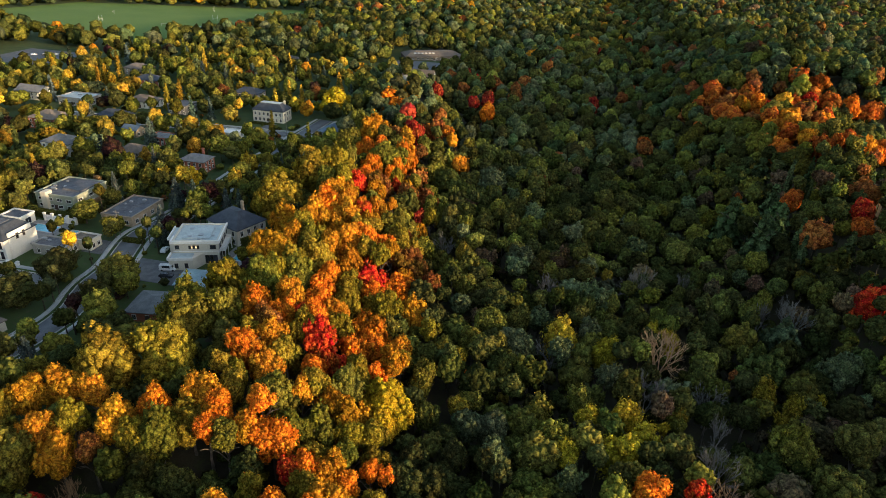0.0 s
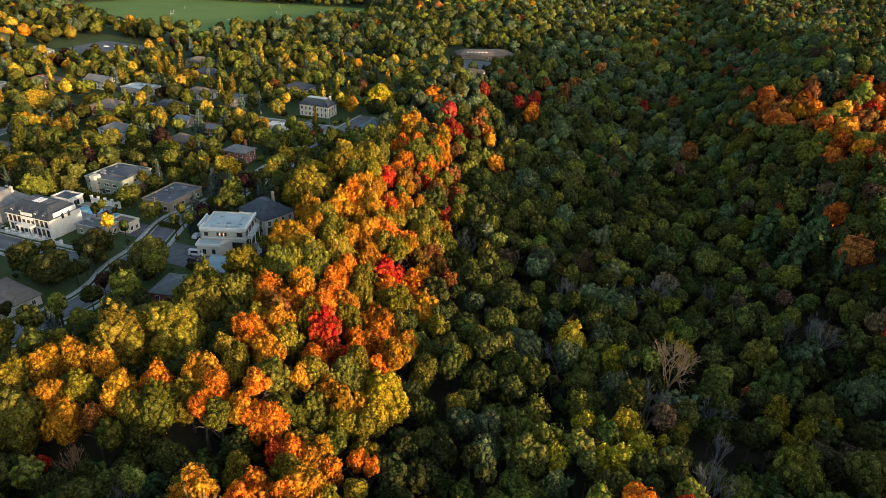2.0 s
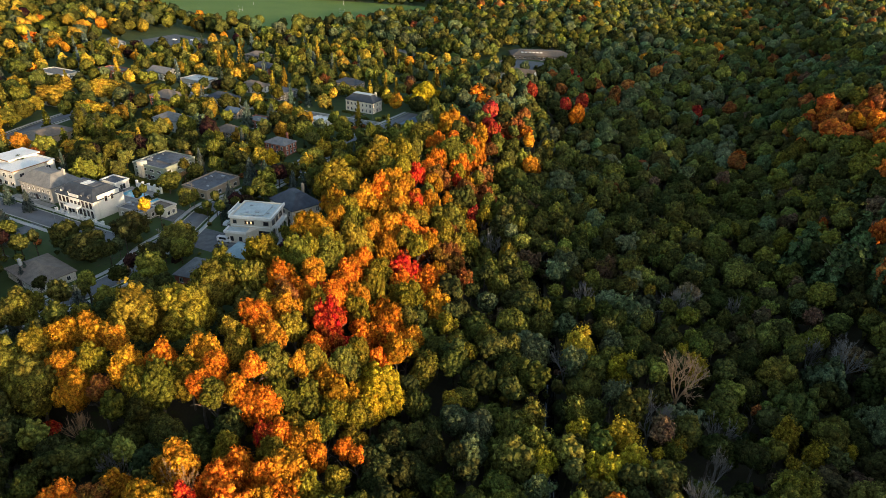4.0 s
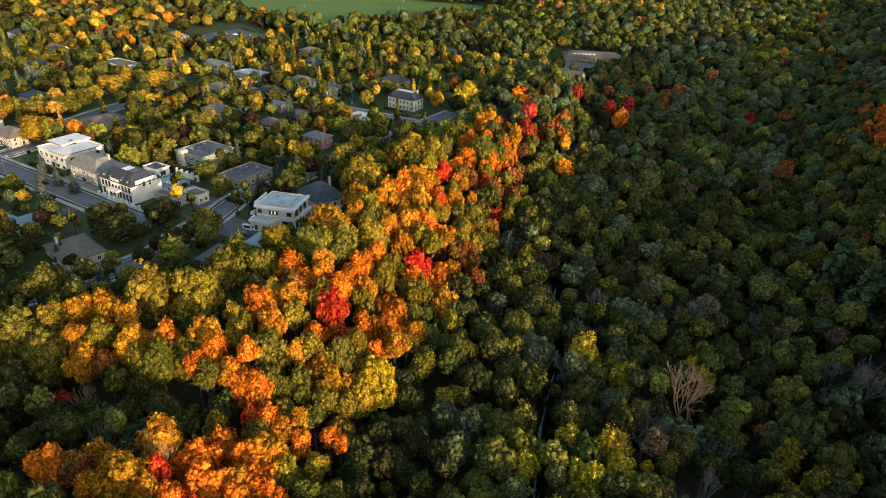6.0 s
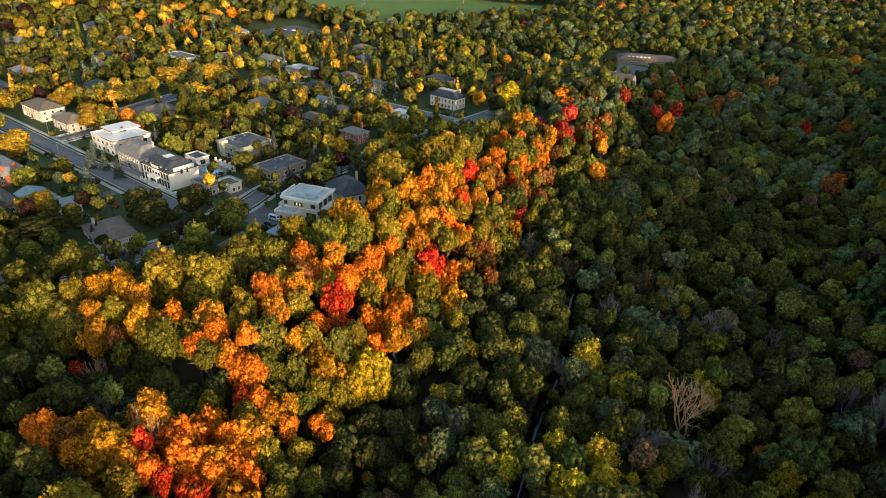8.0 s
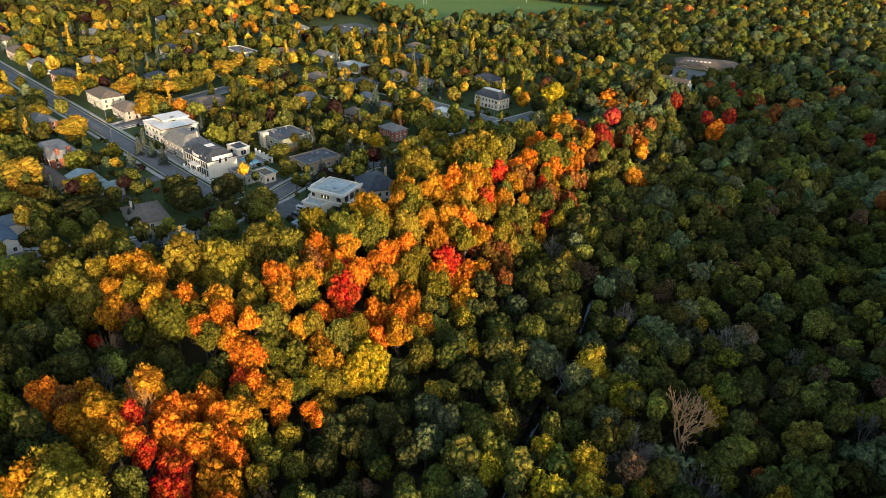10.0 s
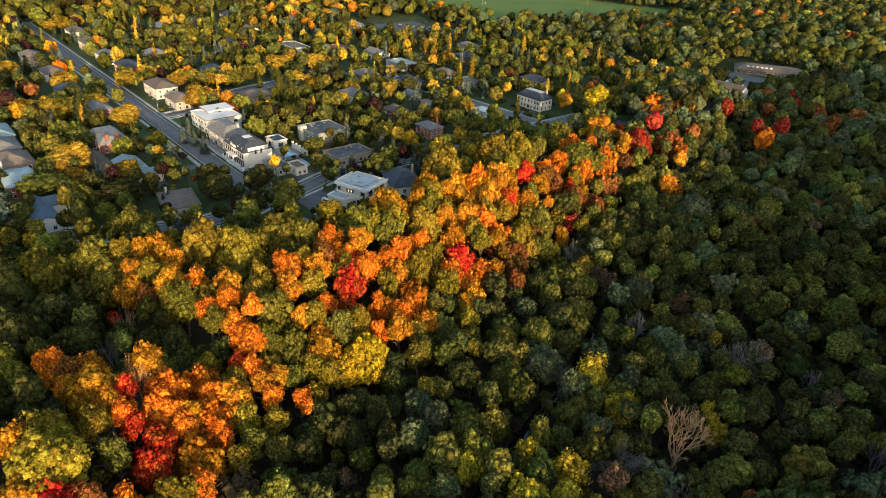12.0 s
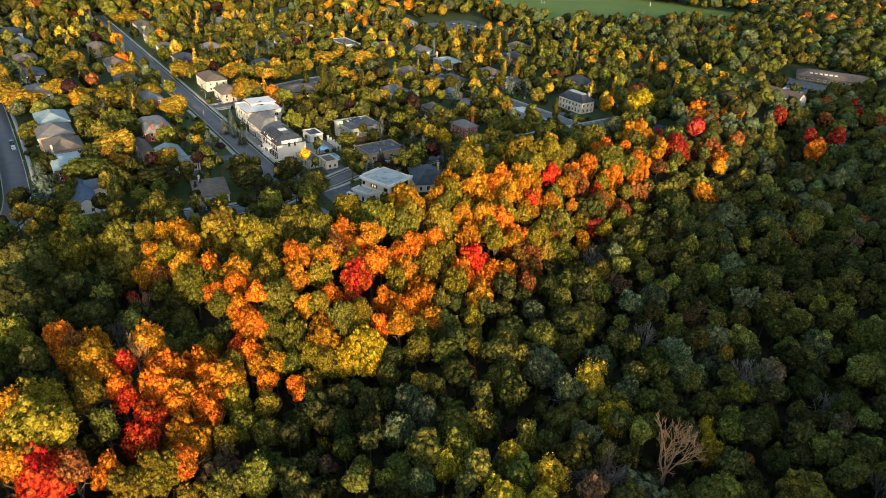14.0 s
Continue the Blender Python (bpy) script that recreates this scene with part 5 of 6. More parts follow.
for x, y, h, rad in (
    (-32.1, 101.4, 16.6, 2.3), (-43, 81.3, 17.2, 3.1), (-37.7, 78.3, 18.2, 4.5), (-32.7, 78.6, 18, 4.2), (-35.1, 71.9, 17.5, 3.6), (-53, 182.8, 19.1, 5.8),
    (-53.4, 173.5, 17.6, 3.6), (-71.2, 199.8, 20.4, 7.6), (-65.3, 201.9, 19.5, 6.3), (-93.1, 216.6, 19.8, 6.8), (-90.5, 264.3, 18.5, 5), (-100, 284.7, 18.7, 5.3),
    (-82.3, 287.5, 20.1, 7.2), (-81.8, 271.6, 18.5, 5), (-19.3, 69.5, 21.7, 4), (-120, 384.1, 17.3, 9.8), (25.6, 111.6, 19.2, 4.7),
):
    tree(x, y, h, rad, "orange", "maple")
for x, y, h, rad in (
    (-101.3, 75.7, 10.4, 2), (-46.7, 64.5, 17, 2.8), (-36.9, 62.5, 17, 2.9), (-70.3, 141.9, 17.3, 3.3), (-60.4, 132.8, 22.8, 5.3), (-56.1, 129.6, 17.6, 3.7),
    (-51, 92.2, 17, 2.8), (-62.2, 180.6, 18.2, 5.9), (-89, 241.3, 18.5, 4.9), (-79.1, 221.1, 17.6, 3.6), (-76.1, 256.3, 17.1, 2.9), (-31.5, 65.6, 18.1, 5),
    (-26.8, 63.4, 18.7, 4.1), (-20.6, 45.3, 23.9, 5.4), (36.3, 114.1, 19.6, 2.8),
):
    tree(x, y, h, rad, "red", "maple")
# the eastern ravine ones are green crowns darkened for the hill's shade
for x, y, h, rad in (
    (-99.5, 64.8, 16, 5.7), (-83.1, 64.7, 15.6, 5.1), (-60.8, 91.3, 15.1, 4.3), (-28, 103.5, 16.8, 5.4), (-28, 110.4, 15.9, 4.1), (-24.9, 97.3, 16.1, 4.4),
    (-20.6, 107, 16.6, 5.1), (-19.2, 114.4, 16.1, 4.4), (49.7, 189.8, 15.6, 3.7), (53.1, 148.4, 15.9, 4), (76.3, 176.2, 16.1, 4.3), (77.1, 165.6, 15.6, 3.7),
    (73.6, 181.5, 15.2, 3.1), (43.4, 146.7, 15.8, 4), (-82.7, 48.6, 23.8, 8.2), (-175.3, 102.7, 12.5, 10.3), (-216.5, 66, 10.8, 6.5), (-160.3, 134.4, 11.7, 8.3),
    (-160.5, 152.4, 11.1, 7.4), (-212.1, 234.4, 10.2, 5.1), (-186.2, 251.2, 10.1, 4.9), (-182.8, 207.3, 10, 3.6), (-183.5, 52.6, 10.1, 5), (-150, 109.8, 10, 2.1),
):
    tree(x, y, h, rad, "dark", "broad")
# eastern ones here were paler; the hill's shade is put into their tint
for x, y, h, rad in (
    (-84.2, 72.9, 15.8, 5.4), (-80, 79.8, 15.1, 4.4), (-73.5, 84.7, 15.5, 5), (-64.1, 84.8, 15.4, 4.9), (-78.9, 59, 15.1, 4.3), (-81.6, 85.4, 15.2, 4.5),
    (-29.5, 126.4, 16, 4.3), (-70.2, 246.4, 18.5, 7.8), (-60.1, 290.5, 19.9, 9.8), (-12.4, 154, 17, 5.7), (7.5, 185.7, 15.6, 3.7), (-48.8, 282.3, 17.3, 6.1),
    (-30.2, 272, 17.5, 6.3), (-22.8, 274.3, 17.1, 5.7), (-8.1, 291.9, 17.5, 6.4), (-12.1, 179.3, 16.2, 4.5), (6.4, 238.8, 16.2, 4.5), (9, 193.1, 16.2, 4.6),
    (8.3, 252.5, 18.4, 7.7), (33.8, 265.1, 17.6, 6.4), (42.1, 251, 16.8, 5.4), (50.2, 244.7, 15.7, 3.8), (49.3, 224.5, 17, 5.6), (63.3, 228.1, 16, 4.2),
):
    tree(x, y, h, rad, "green", "broad")
# again the eastern ravine ones carry the hill's shade in their colour
for x, y, h, rad in (
    (26.4, 193.5, 16.5, 4.9), (38, 201.4, 16.5, 5), (41.4, 211.3, 15, 2.8), (50.9, 176.5, 15.5, 3.5), (62.2, 180.1, 15.2, 3.2), (-113.7, 50.6, 21, 8.9),
    (-178.3, 67.7, 10, 4.5), (-228.3, 225.4, 10, 4.7), (-247, 301.8, 11.3, 7.3), (-253.6, 175.1, 10, 4.7), (-184.8, 71.2, 10, 3.7), (-181.5, 115.2, 10, 3.7),
    (-251.7, 105.7, 11.2, 7.3), (69.1, 125.1, 21.9, 6.2), (77.3, 140.8, 22, 5.7),
):
    tree(x, y, h, rad, "green", "broad")
for x, y, h, rad in (
    (-38.5, 124.3, 21.2, 7.4), (-38.3, 117.4, 17.1, 4.4), (-150.9, 371, 18.7, 10),
):
    tree(x, y, h, rad, "yellow", "maple")
for x, y, h, rad in (
    (-18.7, 101.5, 10.4, 2), (-37.7, 220.3, 15.8, 3.9), (-26.8, 155.2, 14.9, 2.7), (-21.6, 132.5, 15.3, 3.2), (16.6, 216.2, 14.7, 2.4),
):
    tree(x, y, h, rad, "brass", "broad")
for x, y, h, rad in (
    (-80.7, 235.7, 16.2, 4.6), (-18.8, 135, 15.5, 3.5), (-15.9, 162.7, 16, 4.3), (-18.7, 176.6, 16.2, 4.6), (-3.4, 104.1, 15.1, 2.9), (2.3, 106.6, 14.7, 2.4),
    (-20.6, 330.6, 18.1, 7.2), (-36.2, 258.1, 15.3, 3.3), (-15.7, 254.1, 16.8, 5.4), (-9, 262.6, 16.1, 4.4), (-33.8, 209.4, 17.4, 6.2), (-28.5, 210.8, 16.1, 4.4),
    (-32.8, 195.5, 16.3, 4.6), (-24.7, 199.2, 12.8, 6.7), (-20.7, 175.1, 16.2, 4.6), (18.2, 197.7, 15.4, 3.4), (33.2, 194.5, 15.4, 3.4), (58.4, 286.8, 15.1, 3.2),
    (34.3, 266.5, 17.1, 6.2), (-200.1, 80.7, 12.2, 9.6), (-267.8, 65.4, 10.6, 5.8), (-139.8, 154.7, 11.4, 7.6), (-181.3, 219.7, 10, 4.1),
):
    tree(x, y, h, rad, "lime", "broad")
for x, y, h, rad in (
    (-62.6, 242, 15.9, 4.1), (-72.4, 422.4, 25, 4.4), (-65.3, 438.4, 24.8, 5.2), (-95.4, 519.5, 15.4, 5.8), (-102.2, 442.8, 18.8, 5.1), (2.5, 676.5, 13.7, 7.2),
    (5.2, 472.5, 17.3, 5.9),
):
    tree(x, y, h, rad, "crimson", "broad")
for x, y, h, rad in (
    (-54.4, 255.1, 17.1, 5.7), (-68.3, 293.2, 17.5, 6.4), (-23.7, 164.4, 16.4, 4.8), (-42.6, 245.5, 16.2, 4.5), (69, 211.4, 16, 4.2), (119.6, 310.4, 16.5, 5.3),
    (137.5, 396.1, 17.4, 6.7), (57.8, 370.1, 17.4, 6.7), (76.6, 372.6, 16.5, 5.2), (84.6, 361.3, 18, 7.6), (62.6, 405.2, 17.2, 6.4), (53.1, 417.8, 15.9, 4.5),
    (87.2, 341.4, 18.6, 8.4), (100.7, 317, 16.7, 5.5), (57.3, 338.3, 17.1, 6.2),
):
    tree(x, y, h, rad, "olive", "broad")
for x, y, h, rad in (
    (-85.3, 319.9, 20.3, 7.5),
):
    tree(x, y, h, rad, "crimson", "maple")
for x, y, h, rad in (
    (-20.9, 148.1, 12.3, 3.3), (96.1, 395.7, 17.5, 6.8), (146.4, 404.4, 17.5, 6.8), (95.9, 360.1, 16.5, 5.3), (101.1, 344.3, 16.1, 4.8), (133.8, 321.5, 15.7, 4.1),
    (-60.9, 407.1, 25, 5.9),
):
    tree(x, y, h, rad, "orange", "broad")
for x, y, h, rad in (
    (-18, 126.6, 16.3, 4.6), (-11.8, 126.7, 16.7, 5.2), (-9.7, 117.5, 16.1, 4.3), (-8.8, 164.1, 16.4, 4.8), (11.3, 177.7, 16, 4.3), (15.8, 199.6, 16.8, 5.4),
    (-39, 299.7, 19.1, 8.6), (-28.8, 316.1, 18, 7), (-31.6, 182.4, 15.8, 4), (-16.4, 223.4, 17.7, 6.7), (27.8, 245.9, 17, 5.7), (83.1, 173, 20.8, 6.5),
):
    tree(x, y, h, rad, "grey", "broad")
for x, y, h, rad in (
    (-0.9, 136.5, 16.3, 4.6), (3.4, 127.8, 16.7, 5.3), (9.2, 143.9, 15.6, 3.7), (23.7, 156.7, 15.1, 3), (34.9, 141.8, 15, 2.9), (62.6, 140, 19.3, 7.2),
):
    tree(x, y, h, rad, "lime", "loose")
for x, y, h, rad in (
    (7, 120.5, 15.7, 3.8), (12.3, 136.6, 15.6, 3.7), (21.2, 140.8, 16.4, 4.7), (20.9, 127.8, 17.3, 6.1), (26, 133.2, 16.3, 4.6), (3.1, 173.1, 17.3, 6.1),
    (16.1, 167.9, 16.6, 5.1), (31.2, 138.1, 14.2, 1.7), (35.9, 181.2, 15.8, 3.9), (31, 185.8, 14.6, 2.3), (74.4, 160.6, 14.5, 2.1),
):
    tree(x, y, h, rad, "straw", "loose")
for x, y, h, rad in (
    (8.5, 113.2, 15.4, 3.3), (3.1, 165.1, 16.2, 4.5), (16.5, 156.1, 15.7, 3.8), (11.9, 201.5, 16.6, 5.1), (27.4, 211.8, 16.6, 5.1),
):
    tree(x, y, h, rad, "grey", "loose")
for x, y, h, rad in (
    (-16.5, 307.7, 17, 5.6), (44.5, 183.9, 14.4, 2), (52.5, 166, 14.1, 1.5), (-70.1, 501.5, 16.3, 7.7), (35.4, 366.6, 23.8, 5), (24.6, 484.1, 19, 5.2),
    (-48, 507.5, 16.9, 9.1), (-50.5, 467.2, 20.1, 5.9),
):
    tree(x, y, h, rad, "rust", "broad")
for x, y, h, rad in (
    (-0.9, 225, 16.2, 4.5),
):
    tree(x, y, h, rad, "brown", "loose")
for x, y, h, rad in (
    (64.8, 263.2, 25, 8.5), (72.9, 245.6, 23, 7), (65, 265.2, 21.6, 7), (80.7, 255.5, 20.2, 5.9), (94.1, 437.2, 20.3, 5.9), (106.4, 424.1, 20, 5.7),
    (131, 423.6, 19.9, 5.6), (149.5, 427.6, 19.9, 5.6), (82.5, 464.6, 19.8, 5.6), (118.5, 420.9, 18.6, 4.6), (160.8, 424.9, 19.8, 5.5), (187.5, 606, 25, 7.9),
    (222.7, 625.2, 25, 8.2), (186, 557.8, 20, 6.3),
):
    tree(x, y, h, rad, "pineg", "pine")
for x, y, h, rad in (
    (63.5, 241, 15.5, 3.6),
):
    tree(x, y, h, rad, "brown", "broad")
for x, y, h, rad in (
    (59.7, 159.8, 16.1, 4.3), (35.2, 142.7, 14.7, 2.4), (65.9, 154.9, 15.4, 3.5), (61.5, 148, 14.4, 2),
):
    tree(x, y, h, rad, "brass", "loose")
for x, y, h, rad in (
    (74, 408.6, 16.3, 5), (83.6, 402.4, 16.2, 4.9), (114.5, 398.9, 17, 6.1), (135.8, 405.7, 17.5, 6.8), (158.1, 404, 17.9, 7.4), (111, 323.3, 17.1, 6.1),
    (118.5, 330.3, 15.8, 4.2), (75.5, 392.4, 16.4, 5.1), (65.1, 382.3, 16.1, 4.8), (94.8, 325.5, 17.2, 6.3), (102.6, 239.5, 15.5, 3.9), (37, 387.9, 16, 4.6),
    (90.1, 276.7, 16.5, 5.2), (71.8, 289.4, 14.8, 2.7),
):
    tree(x, y, h, rad, "flame", "broad")
for x, y, h, rad in (
    (101.9, 392.1, 15.9, 4.4), (124.4, 405.2, 16.2, 4.8), (105.7, 250.1, 16.2, 4.9), (96.6, 201.5, 17.4, 6.4),
):
    tree(x, y, h, rad, "red", "broad")
for x, y, h, rad in (
    (106.2, 334.2, 16.4, 5.2), (131.8, 332.1, 17.1, 6.2),
):
    tree(x, y, h, rad, "gold", "broad")
for x, y, h, rad in (
    (-31.7, 57.6, 18, 3.6),
):
    tree(x, y, h, rad, "green", "maple")
for x, y, h, rad in (
    (-224.5, 94.5, 13.2, 11.8), (-300.6, 106.8, 14.1, 13.8), (-398.8, 102, 13.2, 11.6), (-323.1, 66.9, 12.9, 11.2), (-348.8, 61.7, 12, 9.1), (-335.7, 83.2, 12.2, 9.5),
    (-319.8, 98.7, 11.5, 7.9), (-312.7, 129.9, 11.5, 7.8), (-276.1, 135.3, 12, 9), (-375.3, 127.9, 10.9, 6.7), (-198.8, 110.1, 11.5, 8.2), (-289.1, 180.7, 12.8, 10.8),
    (-355, 160.7, 12.4, 10.1), (-363.7, 178.4, 12.5, 10), (-341.7, 258.8, 13.5, 12.4), (-297, 248, 12, 8.9), (-330, 283.3, 13.1, 11.3), (-252.3, 198.7, 10.6, 6),
    (-557.9, 170, 14.4, 14.4), (-262.4, 268.2, 10.7, 5.9), (-338.1, 183.9, 11.1, 7.1), (-336.4, 194.6, 11.1, 7.1), (-329.6, 201.8, 11.1, 7.1), (-322.9, 208.9, 10.7, 6.3),
):
    tree(x, y, h, rad, "amber", "locust")
for x, y, h, rad in (
    (-407.6, 134.3, 10.5, 5.6), (-516.7, 369.7, 12.3, 9.6),
):
    tree(x, y, h, rad, "orange", "locust")
for x, y, h, rad in (
    (-231, 134.4, 10.4, 5.4), (-236, 258, 10.7, 6.2), (-257.5, 288.8, 12.1, 9.3), (-299.1, 299.5, 11.5, 8), (-323.5, 216.2, 11.4, 7.7), (-451.6, 223.6, 11.1, 7.1),
    (-447.3, 233.8, 11.2, 7.1), (-447.5, 245.8, 11.2, 7.2), (-443.1, 256.3, 11.2, 7.2), (-443.7, 268.9, 11.2, 7.2), (-434.7, 276.6, 10.8, 6.3),
):
    tree(x, y, h, rad, "olive", "locust")
for x, y, h, rad in (
    (-164.5, 93, 10, 4.7), (-182.9, 192.4, 11, 6.7), (-164.4, 185, 10.1, 5),
):
    tree(x, y, h, rad, "lime", "locust")
for x, y, h, rad in (
    (-178.3, 61.7, 19.3, 5.4), (-196.9, 129.9, 15.8, 4.4), (-149.8, 193, 12.4, 3.4), (-144.5, 184.5, 10.5, 2.9), (-157.9, 215.2, 14, 3.9), (-150.7, 216.4, 13.8, 3.8),
    (-151.6, 205.6, 11, 3.1), (-215.4, 151.4, 9.4, 2.6), (-228.8, 152.3, 8.8, 2.4), (-245.3, 155.8, 9.2, 2.6), (-234.8, 148.8, 8.9, 2.5), (-218.3, 284, 15.5, 4.3),
    (-203.4, 287.3, 15.2, 4.2), (-165.6, 114.3, 6.3, 1.8), (-167.2, 116.8, 6.4, 1.8),
):
    tree(x, y, h, rad, "blue", "spruce")
for x, y, h, rad in (
    (-293, 272.3, 10.8, 6.3), (-139.3, 191.6, 10, 3.1), (29.2, 602.9, 17.4, 5.4),
):
    tree(x, y, h, rad, "wine", "broad")
for x, y, h, rad in (
    (-221.5, 194, 11, 3), (-217.9, 187.8, 10.8, 3), (-275.9, 224.4, 18.6, 5.2), (-261.5, 224, 15.8, 4.4), (-249.1, 221.5, 13.1, 3.6),
):
    tree(x, y, h, rad, "olive", "spruce")
for x, y, h, rad in (
    (-257.8, 186, 10, 4.2),
):
    tree(x, y, h, rad, "rust", "locust")
for x, y, h, rad in (
    (-270.3, 97.4, 16.9, 4.7), (-278.4, 115.4, 23.8, 6.6),
):
    tree(x, y, h, rad, "dark", "spruce")
for x, y, h, rad in (
    (-449, 213.6, 10, 3.5), (-445.9, 240.4, 10, 3.6), (-446.1, 252.1, 10, 3.6), (-444.6, 263.3, 10, 3.6), (-442.4, 274.4, 10, 3.6), (-443, 280.8, 10, 3.6),
    (-440.8, 286, 10, 3.6), (-331, 194.7, 10, 2.8), (-335, 205.4, 10, 2.9), (-337.3, 211, 10, 2.9), (-338.7, 216.3, 10, 2.9), (-339.9, 221.7, 10, 2.9),
):
    tree(x, y, h, rad, "amber", "broad")
for x, y, h, rad in (
    (36.7, 427, 25, 4.6),
):
    tree(x, y, h, rad, "dark", "pine")
snag(32.7, 169.8, 21, 5.8, True)
snag(-51.2, 68.8, 19.6, 2.3, True)
snag(-4, 205.3, 16.8, 3.5, False)
snag(27.6, 151, 16.8, 4.8, False)
snag(-46.6, 225.8, 16.8, 3.6, False)
snag(-92.9, 77.2, 15.4, 2.6, True)
snag(0.6, 165.2, 14, 4, False)
snag(26.9, 213.2, 16.8, 4.5, False)
snag(67.1, 203.4, 16.8, 2.6, False)
snag(75.6, 206.7, 16.8, 2.6, False)
snag(44.8, 154.6, 15.4, 3.1, False)
snag(45, 140.7, 16.8, 2.3, False)
snag(-68.1, 67, 15.4, 2.4, False)
snag(44, 221.4, 16.8, 2.6, False)
snag(26.9, 211.4, 20, 5, False)
snag(42.5, 125.6, 20, 3.9, False)
snag(42.2, 115.6, 20, 3.7, True)
snag(75.1, 198.1, 20, 4.2, False)

ZONES = {
    "ridge": [("orange", 14), ("gold", 30), ("brass", 46), ("lime", 6)],
    "ridge_far": [("olive", 30), ("gold", 12), ("lime", 16), ("green", 26), ("orange", 5), ("rust", 8), ("red", 2)],
    # ravine and slope: pale grey held down, hill shade put into the mix
    "ravine": [("dark", 44), ("green", 44), ("grey", 5), ("lime", 9), ("olive", 5), ("brown", 4)],
    "slope": [("dark", 34), ("green", 30), ("olive", 12), ("brown", 10), ("rust", 6), ("pineg", 12)],
    "crest": [("flame", 22), ("rust", 34), ("orange", 4), ("olive", 34), ("red", 2), ("gold", 5), ("green", 12)],
    "suburb": [("olive", 34), ("amber", 17), ("yellow", 2), ("lime", 10), ("green", 32), ("dark", 32), ("blue", 12), ("wine", 4)],
}


def zone_of(x, y):
    s, e = x - float(west_edge(y)), x - float(east_edge(y))
    if s < -26:
        return "ravine" if y < 98 and x > -122 else "suburb"
    if s < 20:
        return "ridge" if y < 265 else "ridge_far"
    if e < -18:
        return "ravine"
    return "crest" if y > 325 and 12 < e < 60 else "slope"


r = np.random.default_rng(21)
WOOD_KIT = [crown_arrays(120 + i, 420, 110, 0.085, 1.0, lobes=11, depth=0.26, clump=OCTA_V, over=1.9) for i in range(8)] + [crown_arrays(130 + i, 460, 80, 0.085, 1.15, ragged=0.4, lobes=9, depth=0.36, clump=OCTA_V) for i in range(3)]
PINE_KIT = [conifer_arrays(140 + i, 9, 9, 0.32, 0.1) for i in range(3)]
wild = {"suburb": [], "ravine": [], "slope": [], "crest": [], "ridge_far": []}
HEIGHT = {"ridge": 18, "ridge_far": 17, "ravine": 15, "slope": 16, "crest": 16, "suburb": 11.5}
for _ in range(16000):
    x, y = r.uniform(-265, 130), r.uniform(22, 345)
    d = math.hypot(x - 45, y - 25)
    if d > 335:
        continue
    z = zone_of(x, y)
    if z == "suburb" and (r.random() < 0.12 or in_front(x, y)):
        continue
    rad = r.uniform(3.4, 6.2) if z in ("ridge", "ridge_far", "crest") else 2.8 + 4.2 * r.random() ** 1.3
    if z == "suburb":
        rad = r.uniform(2.5, 5.8)
    if z == "ravine" and near_creek(x, y, rad * 0.55 + 0.8):
        continue
    if not free(x, y, rad, 0.64 if z in ("ravine", "slope") else 0.62 if z == "ridge" else 0.72):
        continue
    c = choose(r, ZONES[z])
    h = HEIGHT[z] * r.uniform(0.78, 1.25)
    if c == "blue":
        tree(x, y, h, rad * 0.7, c, "spruce")
    elif z in wild:
        planted.append((x, y, rad))
        wild[z].append((x, y, h, rad, c))
    else:
        tree(x, y, h, rad, c, "maple")

sapling = []
for _ in range(13000):
    x, y = r.uniform(-260, 125), r.uniform(22, 340)
    rad = r.uniform(1.5, 2.7)
    z = zone_of(x, y)
    if math.hypot(x - 45, y - 25) > 330 or in_front(x, y) or near_creek(x, y, 2.6) or not free(x, y, rad, 0.8):
        continue
    planted.append((x, y, rad))
    # little pale grey off the ridge, the ravine's shade put into the tints
    c = choose(r, [("brass", 44), ("lime", 20), ("gold", 22), ("green", 20)] if z == "ridge" else [("dark", 46), ("green", 40), ("grey", 6), ("brown", 6), ("olive", 8)])
    sapling.append((x, y, r.uniform(6.0, 11.0), rad, c))


# ---- far woods, one sheet of trees to each region ----
FAR_KIT = [crown_arrays(200 + i, 60, 46, 0.14, 0.92 + 0.1 * (i % 3), lobes=10, depth=0.2, fine=1, clump=OCTA_V, over=2.1) for i in range(9)]
FAR_SPIRE = [conifer_arrays(220 + i, 8, 8, 0.36) for i in range(3)]
TINY_KIT = [crown_arrays(240 + i, 16, 17, 0.22, 1.0, lobes=8, depth=0.16, fine=0, clump=OCTA_V, over=2.1) for i in range(8)]


